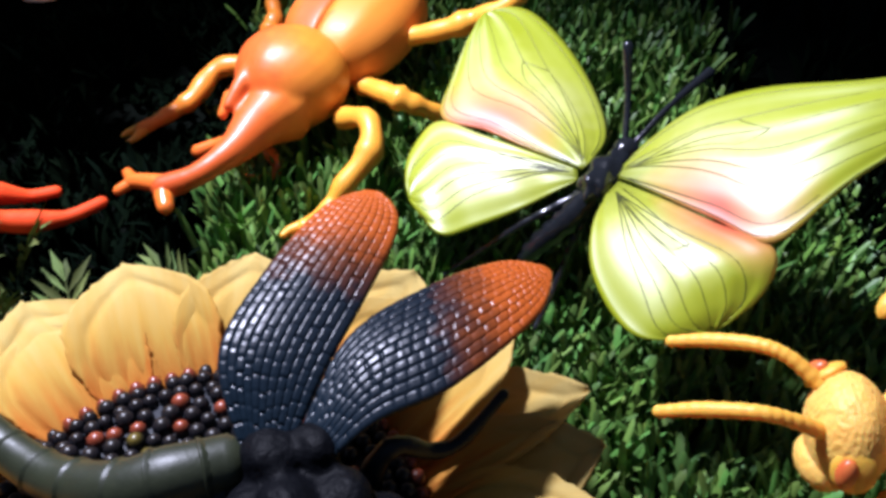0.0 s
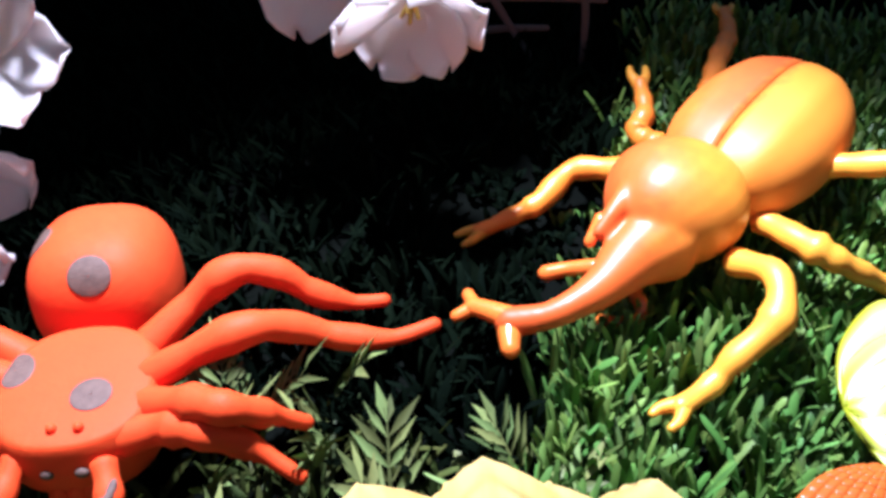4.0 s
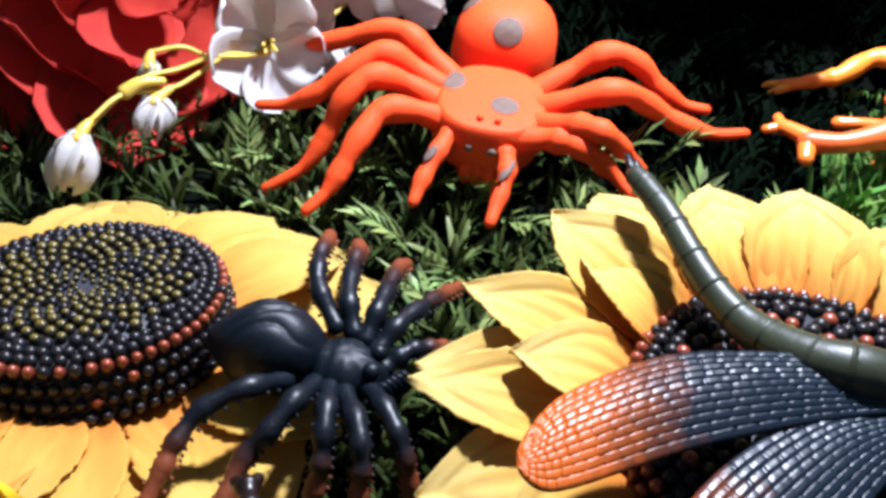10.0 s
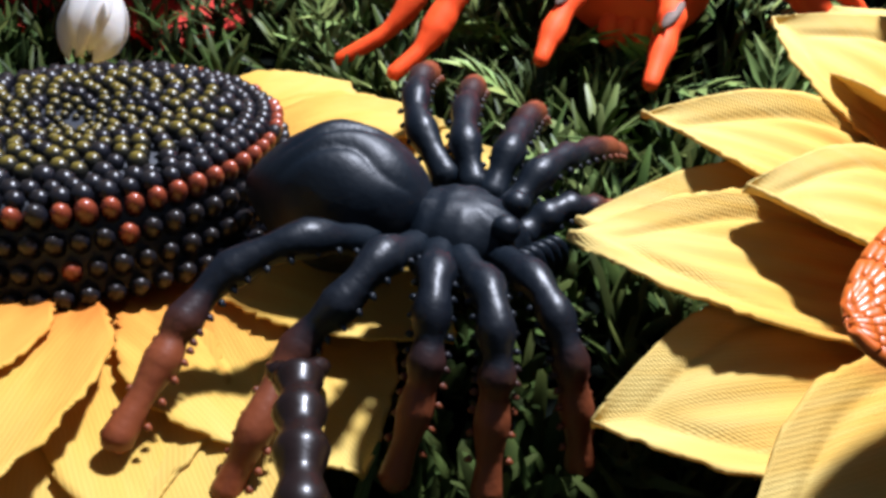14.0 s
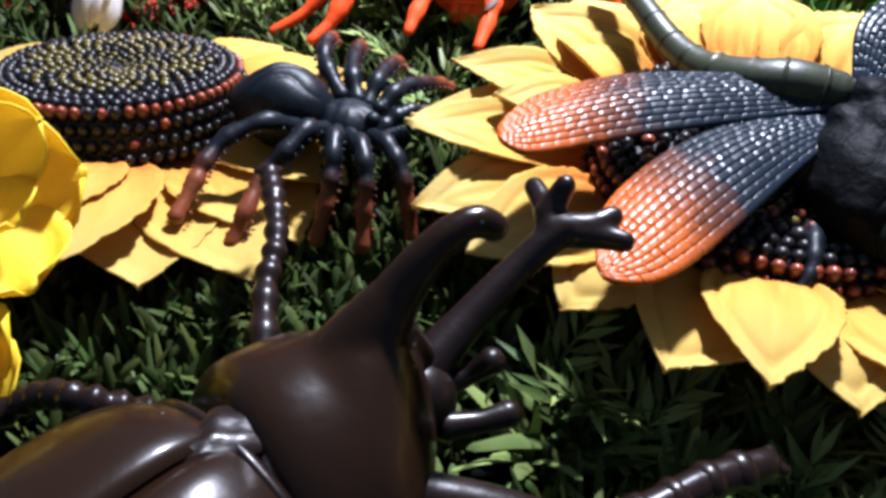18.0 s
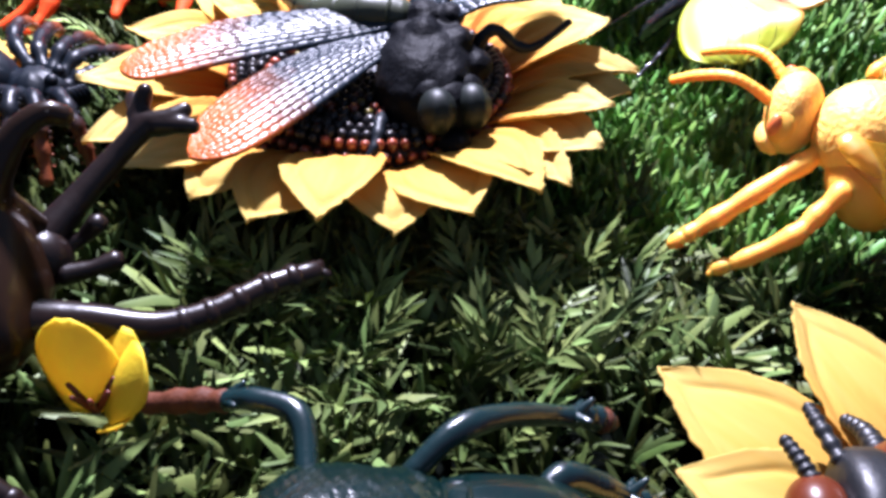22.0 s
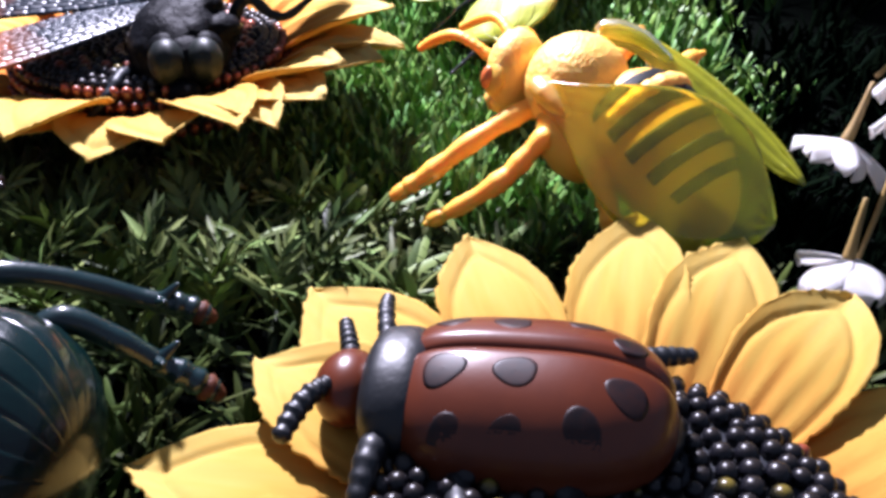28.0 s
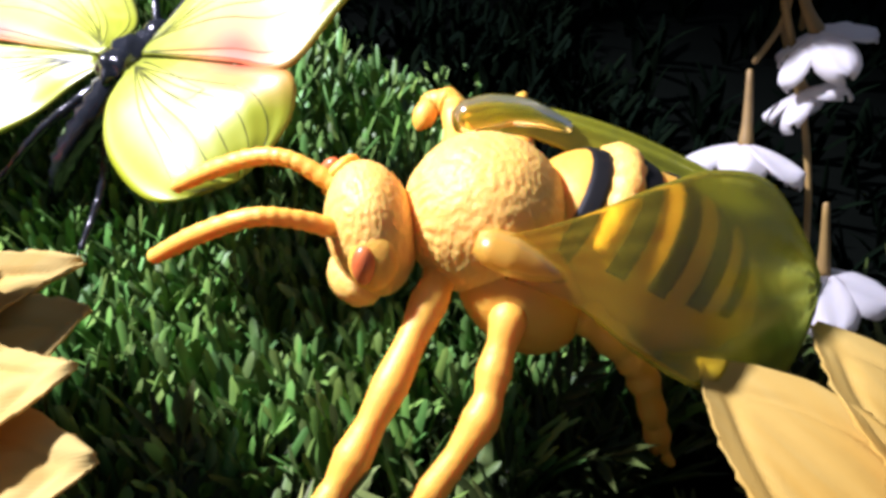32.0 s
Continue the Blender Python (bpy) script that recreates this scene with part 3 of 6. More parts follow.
def sprigs(count, box, mat, label, seed, low=()):
    """Leaning plastic sprigs, joined: a thin stem with narrow pointed leaves in pairs."""
    rng = np.random.default_rng(seed)
    v, f = [], []
    for _ in range(count):
        x, y = rng.uniform(box[0], box[1]), rng.uniform(box[2], box[3])
        if any(math.hypot(x - cx, y - cy) < r * 1.1 + 10 for cx, cy, r, k in low):
            continue
        turn, lean, long = rng.uniform(0, 6.283), rng.uniform(0.35, 1.0), rng.uniform(17, 25)
        out = np.array((math.cos(turn), math.sin(turn), 0))
        foot = np.array((x, y, float(ground_z(x, y)) - 13 + rng.uniform(0, 3)))
        at = lambda s: foot + out * (math.sin(lean) * long * s**1.3) + np.array((0, 0, 1.0)) * (math.cos(lean) * long * s * (1.25 - 0.25 * s))
        for k in range(14):
            s = 0.2 + 0.8 * (k // 2) / 6
            p, d = at(s), at(s) - at(s - 0.08)
            d /= np.linalg.norm(d)
            side = np.cross(d, (0, 0, 1.0))
            side /= np.linalg.norm(side) + 1e-9
            up = np.cross(side, d)
            sign = (1 if k % 2 else -1) * (0.25 if k > 11 else 1)
            g = d * rng.uniform(0.75, 0.95) + side * sign * rng.uniform(0.5, 0.8) + up * rng.uniform(-0.15, 0.35)
            g /= np.linalg.norm(g)
            e = np.cross(up, g)
            e /= np.linalg.norm(e)
            ln, wd = rng.uniform(8, 14) * (1.1 - 0.3 * s), rng.uniform(0.75, 1.3)
            b = len(v)
            v += [p, p + g * ln * 0.45 + e * wd + up * 0.5, p + g * ln * 0.5 - up * 0.15, p + g * ln * 0.45 - e * wd + up * 0.5, p + g * ln - up * 0.08 * ln]
            f += [(b, b + 1, b + 2), (b, b + 2, b + 3), (b + 1, b + 4, b + 2), (b + 2, b + 4, b + 3)]
        b = len(v)
        q = np.array((-out[1], out[0], 0)) * 0.45
        v += [at(0) - q, at(0) + q, at(0.5) + q, at(0.5) - q, at(1) + q * 0.4, at(1) - q * 0.4]
        f += [(b, b + 1, b + 2, b + 3), (b + 3, b + 2, b + 4, b + 5)]
    ob = new("artificial_grass", mesh_of("artificial_grass", (v, f), mat))
    return tagged(ob, label, "grass", kind="stuff")


sprigs(170, (-60, 110, -130, 70), M["pale_leaf"], "pale green feathery sprigs among the artificial grass", 21, NEAR_LOW)
sprigs(240, (-60, 200, -150, 80), M["leaflet"], "dark green feathery sprigs among the artificial grass", 22, NEAR_LOW)
sprigs(60, (-240, -62, 30, 170), M["pale_leaf"], "pale green feathery sprigs round the spiders", 23, NEAR_LOW)
# ---- the sunflowers ----


def petal_geo(length, width, cup, droop, seed, crease=1.25, spoon=False, emboss=1.0):
    """A pleated cloth petal: broad, pointed, creased from its base, with a frayed edge."""
    rng = random.Random(seed)
    n, m = 49, 37
    grid = []
    skew = rng.uniform(-0.06, 0.06)
    pleats, turn = rng.uniform(1.9, 2.5), rng.uniform(0, 6.28)
    creases = [(-0.62 + 0.31 * k + rng.uniform(-0.07, 0.07), rng.uniform(0.7, 1.0)) for k in range(5)]
    for i in range(n):
        s = i / (n - 1)
        w = width * 0.5 * float(np.interp(s, (0, 0.12, 0.3, 0.48, 0.64, 0.78, 0.9, 0.96, 1), (0.38, 0.57, 0.84, 0.99, 0.98, 0.79, 0.44, 0.21, 0.02) if spoon else (0.36, 0.62, 0.92, 1, 0.93, 0.71, 0.37, 0.17, 0.02)))
        row = []
        for j in range(m):
            v = j / (m - 1) * 2 - 1
            z = cup * (v * v) * w * 0.5 + droop * math.sin(s * 2.6) - 0.7 * droop * s * s
            q = math.hypot(v / 0.80, max(0, s - 0.35) / 0.53)
            inner = max(0.0, 1 - q * q)
            z += 1.1 * emboss * inner * min(1, s * 5) - 0.65 * emboss * math.exp(-((q - 1) / 0.075) ** 2) * min(1, s * 4)
            z += crease * 0.42 * math.sin(2 * math.pi * pleats * v + turn + 0.8 * s) * min(1, 2.2 * inner) * max(0, 1 - s / 0.9) ** 0.5 * min(1, s * 7)
            for c, reach in creases:
                z -= 0.5 * crease * math.exp(-((v - c) / 0.06) ** 2) * max(0, 1 - s / (0.6 * reach)) ** 0.6 * min(1, s * 8)
            z += 0.7 * math.sin(5 * s + 2.5 * v + seed) * s
            fray = rng.uniform(-0.42, 0.38) if abs(v) > 0.99 and 0.1 < s < 0.98 else 0
            row.append((s * length + fray, v * w + fray + skew * length * s * s, z))
        grid.append(row)
    return sheet(grid, 0.4)


PETALS = [mesh_of("petal", petal_geo(52, w, c, d, k), M["petal"]) for k, (w, c, d) in enumerate([(29, 0.35, 4.0), (26, 0.55, 5.0), (31, 0.25, 3.0), (25, 0.45, 2.5)])]


PLAIN = [mesh_of("petal", petal_geo(52, w, c, d, k, 0.25), M["petal_plain"]) for k, (w, c, d) in ((7, (30, 0.2, 3.0)), (8, (28, 0.3, 4.5)))]


RIBBED = [mesh_of("petal", petal_geo(52, w, c, d, k, 1.25, True), M["petal"]) for k, (w, c, d) in ((21, (31, 0.35, 4.0)), (22, (30, 0.45, 5.0)), (23, (32, 0.3, 3.5)))]


SPOON = [mesh_of("petal", petal_geo(52, w, c, d, k, 0.45, True), M["petal_plain"]) for k, (w, c, d) in ((11, (28, 0.3, 4.0)), (12, (27, 0.4, 5.0)), (13, (29, 0.2, 3.0)))]


SMOOTH = [mesh_of("petal", petal_geo(52, w, c, d, k, 0.3, False, 0.15), M["petal_plain"]) for k, (w, c, d) in ((31, (30, 0.2, 3.0)), (32, (29, 0.3, 4.0)), (33, (31, 0.15, 2.5)))]


KINDS = {"smooth": SMOOTH, "ribbed_point": PETALS, "ribbed": RIBBED, "plain": PLAIN, "spoon": SPOON}


def bead_geo():
    """An egg-shaped bead; its UV runs from foot to tip."""
    v, f, uv = [], [], []
    for j, (r, z) in enumerate(((0.80, -0.3), (1.0, 0.3), (0.86, 0.85), (0.48, 1.22))):
        for i in range(8):
            a = 2 * math.pi * (i + 0.5 * j) / 8
            v.append((r * math.cos(a), r * math.sin(a), z))
            uv.append((max(0.0, z) / 1.35, 0))
    v.append((0, 0, 1.34))
    uv.append((1, 0))
    for j in range(3):
        for i in range(8):
            a, b = j * 8 + i, j * 8 + (i + 1) % 8
            f.append((a, b, b + 8, a + 8))
    for i in range(8):
        f.append((24 + i, 24 + (i + 1) % 8, 32))
    return v, f, uv


BEAD = bead_geo()
BEADS = {k: mesh_of("bead", BEAD, M[k]) for k in ("bead_dark", "bead_olive", "bead_red")}


def sunflower(base, radius, height, petals, label, tilt, near, red_rows=(1,), sink=0.0, count=58, gold=0.3):
    """base: the middle under the seed bed; petals: (turn in degrees, reach in mm, rise in degrees, layer)."""
    fl = thing("sunflower", base, label, "artificial flower", "sunflowers on the turf")
    fl.rotation_euler = tuple(radians(a) for a in tilt)
    rng = random.Random(int(abs(base[0])))
    prof = [(0.2, -1), (radius * 0.97, -1), (radius, 0), (radius * 0.93, height - 4), (radius * 0.87, height - 1), (radius * 0.5, height - 0.4), (0.2, height - 1.2)]
    v, f = [], []
    for r, z in prof:
        for i in range(36):
            v.append((r * math.cos(math.pi * i / 18), r * math.sin(math.pi * i / 18), z))
    for j in range(len(prof) - 1):
        for i in range(36):
            a, b = j * 36 + i, j * 36 + (i + 1) % 36
            f.append((a, b, b + 36, a + 36))
    bed = new("seed_head", mesh_of("seed_head", (v, f), M["disc"]))
    bed.parent = fl
    for n, (turn, reach, rise, layer, *more) in enumerate(petals):
        rise += (-1.5, 0.0, 1.2)[n * 2 % 3]
        wide = more[0] if more else rng.uniform(0.82, 1.0)
        kind = more[1] if len(more) > 1 else "plain" if more else "ribbed_point"
        ob = new("petal", KINDS[kind][n * 7 % len(KINDS[kind])])
        k = (reach - radius * 0.78) / 52
        m = pose(0, 0, -0.001 * sink + (0.004 if layer else (0.0002, 0.0012, 0.0022)[n * 2 % 3]), 0, 0, turn) @ pose(radius * 0.78e-3, 0, 0, rng.uniform(-9, 9), -rise + rng.uniform(-2, 2), rng.uniform(-1.5, 1.5))
        ob.parent = fl
        ob.matrix_basis = m @ Matrix.Diagonal((k, wide, 1, 1))
    spots, big = [], radius / 31 * 74 / count
    lies = (28, 36, 40, 44)
    top = lambda r: height - 1.3 + 1.2 * math.sin(r / radius * 3.2)
    for k, r in enumerate((radius * 0.895, radius * 0.82)):
        for i in range(count):
            a = 2 * math.pi * (i + 0.5 * k + rng.uniform(-0.12, 0.12)) / count
            spots.append((r * math.cos(a), r * math.sin(a), top(r), (1.27 - 0.05 * k) * big, 0, a, "bead_dark"))
    many = int(330 * (radius / 31 / big) ** 2)
    for n in range(6, many):
        q = n / many
        r, a = radius * 0.78 * q**0.66, n * 2.39996 + rng.uniform(-0.02, 0.02)
        spots.append((r * math.cos(a), r * math.sin(a), top(r), 1.42 * big * q**0.25 * rng.uniform(0.92, 1.06), 0, a, "bead_red" if gold < 0.2 and q > 0.62 and rng.random() < 0.35 else "bead_dark" if q > 0.88 or rng.random() > gold else "bead_olive"))
    for j, z in enumerate((height - 1.7, height - 5.2, height - 8.8, height - 12.2)):
        if z < -1:
            continue
        for i in range(count):
            a = 2 * math.pi * (i + 0.5 * j) / count
            rw = radius * (0.925 + 0.075 * (height - z) / height)
            spots.append((rw * math.cos(a), rw * math.sin(a), z - 1.2, 1.28 * big, lies[j], a, "bead_red" if j in red_rows and rng.random() < 0.85 else "bead_dark" if rng.random() < 0.9 else "bead_red"))
    rest = {k: [] for k in BEADS}
    order = sorted(range(len(spots)), key=lambda n: (spots[n][0] - near[0]) ** 2 + (spots[n][1] - near[1]) ** 2)
    singles = set(order[:280])
    for n, (x, y, z, size, lean, a, kind) in enumerate(spots):
        size *= rng.uniform(0.9, 1.1)
        m = pose(x * 0.001, y * 0.001, z * 0.001, 0, 0, math.degrees(a)) @ pose(0, 0, 0, 0, lean, 0) @ Matrix.Diagonal((size * 0.98, size * 0.98, size * (1.45 if lean else 1.0), 1))
        if n in singles:
            ob = new("bead", BEADS[kind])
            ob.parent, ob.matrix_basis = bed, m
        else:
            rest[kind].append(([tuple((m.to_3x3() @ Vector(p)) + m.translation * 1000) for p in BEAD[0]], BEAD[1], BEAD[2]))
    for kind, geos in rest.items():
        if geos:
            ob = new("bead_rest", mesh_of("bead_rest", joined(*geos), M[kind]))
            ob.parent = bed
            ob["kind"] = "stuff"
    return fl


def ring(turns, reach, rise, layer=0):
    return [(t, reach, rise, layer, 1.0, "plain") for t in turns]


# middle one, under the dragonfly
mid = []
for x, y, z, kind in ((-99, 23, 8, ""), (-113, 38, 11, ""), (-117, 48, 9, ""), (-120, 66, 14, ""), (-115, 99, 18, ""), (-110, 115, 17, "ribbed"), (-91, 130, 23, "ribbed"), (-67, 142, 25, "ribbed"), (-37, 145, 27, "ribbed"), (-6, 143, 23, "ribbed"), (18, 125, 22, "ribbed"),
                      (29, 110, 21, ""), (32, 93, 24, ""), (32, 78, 22, ""), (31, 64, 19, ""), (28, 51, 17, ""), (22, 40, 13, "spoon"), (11, 28, 14, "spoon"), (-5, 18, 12, "spoon"), (-18, 8, 13, "spoon"), (-33.5, 4, 12, "spoon"), (-58, 13.5, 6, "spoon"), (-81, 15, 5, "")):
    reach = math.hypot(x + 40.5, y - 76)
    mid.append((math.degrees(math.atan2(y - 76, x + 40.5)), reach, math.degrees(math.atan2(z - 3, reach - 31)) - (1 if kind == "ribbed" else 0 if kind else 2), 0, 1.0 if kind == "ribbed" else 0.9, kind or "ribbed_point"))
sunflower((-40.5, 76, 3.5), 40, 13, mid + [(a, 64, 18, 1, 0.85, "ribbed_point") for a in (170, 200)] + [(a, 68, 17, 1, 1.0, "ribbed") for a in (52, 80, 107, 131)], "yellow cloth sunflower with a beaded centre under a dragonfly", (3, 0, 0), (-32, -20), (0, 1, 2, 3), 0.0, 72, 0.19)
left = [(-34, 72, -2.5, 0, 1.2), (-49, 79, -1, 0, 1.25), (-71, 78, 1, 0, 1.3), (-94, 80, 0, 0, 1.35), (-117, 80, 0, 0, 1.3), (-20, 77, -5, 0, 1.0), (-4, 68, -4, 0, 1.25), (15, 64, -4, 0, 1.0), (34, 66, -2, 0, 1.0), (55, 71, 9, 0, 1.05), (80, 72, -1, 0, 1.1), (105, 71, -2, 0, 1.1)] + ring((128, 150, 172, 194, 216, 234), 72, 2) + ring((43, 68, 94, 140, 184, 222), 62, 7, 1) + [(-82, 66, 1, 1, 1.2), (-58, 64, 1, 1, 1.1)]
sunflower((-186, 17.5, -9.8), 30.8, 12.8, [(*p[:5], "smooth") for p in left], "yellow cloth sunflower with a wide beaded dark centre", (-6, -7.5, 0), (22, -14), (0,), 5.6, 64, 0.85)
right = [(math.degrees(math.atan2(y + 16, x - 137)), math.hypot(x - 137, y + 16), e + 3, 0, 0.84 if y > 40 else 0.95, "spoon" if y > 50 else "plain") for x, y, e in (
    (58, 20, 2), (66, -10, 3), (64, -38, 2), (80, -56, 4), (79, 45, 6), (110, 67, 16), (136, 69, 17), (160, 62, 14), (188, 46, 10), (206, 20, 8), (212, -12, 6), (205, -48, 4), (180, -78, 3), (146, -92, 3), (112, -86, 3))]
sunflower((137, -16, -10), 36, 14, right + [(a, 64, 13, 1, 1, "spoon") for a in (20, 310)], "yellow cloth sunflower with a beaded centre under a beetle", (0, 0, 0), (-10, 24))


# ---- the toy insects ----


def kinked(line, k=0.24):
    """The same line with tighter knees and straighter stretches between them."""
    p = [np.array(q, float) for q in line]
    out = [p[0]]
    for a, b, c in zip(p, p[1:], p[2:]):
        out += [b + (a - b) * k, b + (c - b) * k]
    return out + [p[-1]]


def legs(parent, lines, radii, mat, name="leg", rings=0, ridge=0.0, label=""):
    for line in lines:
        rows = max(5, math.ceil(rings * 7 / (len(line) - 1)))
        part(name, tube(line, radii, 9, rows, ridge, rings), mat, parent, label)


def melt(ob, voxel=0.0007, rounds=10):
    """Flows joined bodies into one skin."""
    m = ob.modifiers.new("skin", "REMESH")
    m.mode, m.voxel_size, m.use_smooth_shade = "VOXEL", voxel, True
    k = ob.modifiers.new("soften", "SMOOTH")
    k.factor, k.iterations = 0.5, rounds
    return ob


# orange spider
sp = thing("toy_spider", (-160, 140, -12), "bright orange rubber toy spider with grey round spots", "toy spider")
AH = (0.42, -0.91, 0.0)


def head_shape(l, w, h):
    k = (abs(l) ** 2.5 + abs(w) ** 2.5 + abs(h) ** 2.5) ** (-1 / 2.5)
    l, w, h = l * k, w * k, h * k
    flat = 0.60 - 0.15 * l
    return (l * (1 - 0.12 * max(0, -h)), w * (1 - 0.10 * max(0, -h)), flat + (h - flat) * 0.12 if h > flat else h)


def boxy(l, w, h):
    k = (abs(l) ** 2.7 + abs(w) ** 2.7 + abs(h) ** 2.7) ** (-1 / 2.7)
    return (l * k, w * k * (1 - 0.05 * h), h * k)


def round_spot(c, ahead, size, shape, toward, r):
    """A thin disc laid on a rounded body where the way from its middle through toward comes out."""
    f, rt, u = axes(ahead)
    d = np.asarray(toward, float) - np.asarray(c, float)
    place = lambda v: np.asarray(c) + sum(a * e * k for a, e, k in zip(shape(*(v / np.linalg.norm(v))), (f, rt, u), size))
    v = np.array([d @ f / size[0], d @ rt / size[1], d @ u / size[2]])
    v /= np.linalg.norm(v)
    p = place(v)
    e1 = np.cross(v, (0.3, 0.2, 1.0) if abs(v[2]) < 0.9 else (1.0, 0.1, 0))
    e1 /= np.linalg.norm(e1)
    e2 = np.cross(v, e1)
    q1, q2 = place(v + e1 * 0.15) - place(v - e1 * 0.15), place(v + e2 * 0.15) - place(v - e2 * 0.15)
    s1, s2 = np.linalg.norm(q1) / 0.3, np.linalg.norm(q2) / 0.3
    pts, faces = [], []
    for i in range(7):
        for j in range(26):
            a, g = 2 * math.pi * j / 26, r * (0.03, 0.3, 0.55, 0.78, 0.94, 1.0, 1.02)[i]
            pts.append(place(v + e1 * (g * math.cos(a) / s1) + e2 * (g * math.sin(a) / s2)))
            out = pts[-1] - np.asarray(c)
            pts[-1] = pts[-1] + out / np.linalg.norm(out) * (0.28, 0.28, 0.28, 0.28, 0.27, 0.2, -0.2)[i]
            k, n = i * 26 + j, i * 26 + (j + 1) % 26
            if i:
                faces.append((k - 26, k, n, n - 26))
    return pts, faces


HEAD = ((-161, 145, 3), AH, (19, 18, 15.5), head_shape)
REAR = ((-178, 179, 11), AH, (18.5, 17.6, 17.5), boxy)
part("head", blob(*HEAD[:3], shape=head_shape, nu=64, nv=48), M["orange_red"], sp)
part("abdomen", blob(*REAR[:3], shape=boxy, nu=48, nv=32), M["orange_red"], sp)
for body, toward, r in ((REAR, (-170, 165, 23.5), 5.0), (HEAD, (-156.5, 142.5, 14), 4.4), (HEAD, (-172, 143, 12.6), 4.4), (REAR, (-190, 172, 25.0), 4.4)):
    part("spot", round_spot(*body, toward, r), M["sticker"], sp, "grey glitter spot")
for x, y, z in ((-156.5, 126.5, 4), (-150, 129, 4), (-157, 131.5, 12), (-152, 133.5, 12)):
    part("eye", blob((x, y, z - 0.4), AH, (1.0, 1.5, 1.3) if z < 9 else (1.1, 1.1, 1.1), nu=12, nv=8), M["sticker"] if z < 9 else M["orange_red"], sp)
for s_ in (-4, 0, 4):
    part("jaw", blob((-154.5 + 0.8 * s_, 130.5 + 0.35 * s_, -6), AH, (3.0, 2.6, 4.8)), M["orange_red"], sp)
legs(sp, [kinked(line) for line in [
    [(-178, 150, 8), (-190, 149, 15), (-200, 147, 20), (-212, 141, 15), (-225, 134, 9), (-233, 133, 7)],
    [(-176, 144, 7), (-188, 140, 13), (-196, 134, 18), (-202, 125, 12), (-208, 118, 4), (-217, 114, -2), (-226, 110, -4)],
    [(-174, 138, 6), (-186, 132, 12), (-192, 123, 15), (-195, 115, 9), (-197, 110, -3), (-199, 102, -12), (-207, 93, -19)],
    [(-168, 132, 5), (-175, 125, 9), (-182, 117, 10), (-182, 106, 4), (-182, 99, -3), (-182, 93, -8), (-184, 86, -12)],
    [(-156, 160, 8), (-147, 172, 17), (-139, 177, 24), (-131, 182, 21), (-124, 185, 14), (-116, 190, 9), (-109, 194, 8.5)],
    [(-150, 152, 8), (-139, 157, 15), (-128, 163, 20), (-122, 171, 15), (-113, 176, 10), (-102, 181, 8), (-94, 188, 9)],
    [(-147, 146, 7), (-132, 144, 14), (-123, 142, 17), (-118, 150, 9), (-113, 156, 2)],
    [(-146, 138, 6), (-136, 141, 9), (-127, 140, 11), (-119, 144, 5), (-109, 144, -1)],
]], (4.0, 3.9, 4.1, 3.4, 3.4, 2.4, 1.5), M["orange_red"], rings=4, ridge=0.26)
legs(sp, [[(-164, 127, 5), (-163, 120, 2), (-162, 112, -3), (-160, 105, -7)], [(-147, 132, 4), (-143, 127, 1), (-141, 121, -3), (-138, 112, -7)]], (2.7, 3.0, 2.6, 2.6, 1.5), M["orange_red"], "feeler", rings=3, ridge=0.22)
for x, y, z in ((-163.2, 117.5, 3.4), (-142.2, 125.5, 2.6)):
    part("patch", blob((x, y, z), (0, -0.9, -0.4), (4.2, 1.5, 0.9), nu=14, nv=8), M["sticker"], sp, "grey glitter patch")

# black spider
ts = thing("toy_spider", (-134, 36, -10), "black rubber toy spider with brown leg tips beside the sunflowers", "toy spider")
AH = (0.90, 0.42, 0.05)


def ab_shape(l, w, h):
    k = 1 - 0.45 * max(0, -l) ** 1.7
    groove = 0.13 * (abs(math.sin(w * 6.5 + 2.6 * l + 1.1 * math.sin(l * 5 + 3 * w))) ** 0.5 - 0.6) * max(0, h) ** 0.5 * max(0, min(1, (l + 0.55) * 2)) * min(1, (1 - l) * 4)
    return (l, w * k, h * k * (1 + groove))


part("abdomen", blob((-143.6, 30.2, 4), AH, (13.2, 9.8, 10.2), shape=ab_shape, nu=120, nv=60), M["black"], ts)


def carapace(l, w, h):
    k = 1 + 0.022 * math.cos(9 * math.atan2(w, l)) * min(1, 2 * math.hypot(l, w)) * (1 if h > 0 else 0.2) - 0.05 * math.exp(-(l * l + w * w) * 30) * (h > 0) - 0.05 * math.exp(-((l + 0.35) * 9) ** 2) * (h > 0)
    return (l * k, w * k * (1 - 0.25 * max(0, l)), h * k * (1 - 0.12 * l))


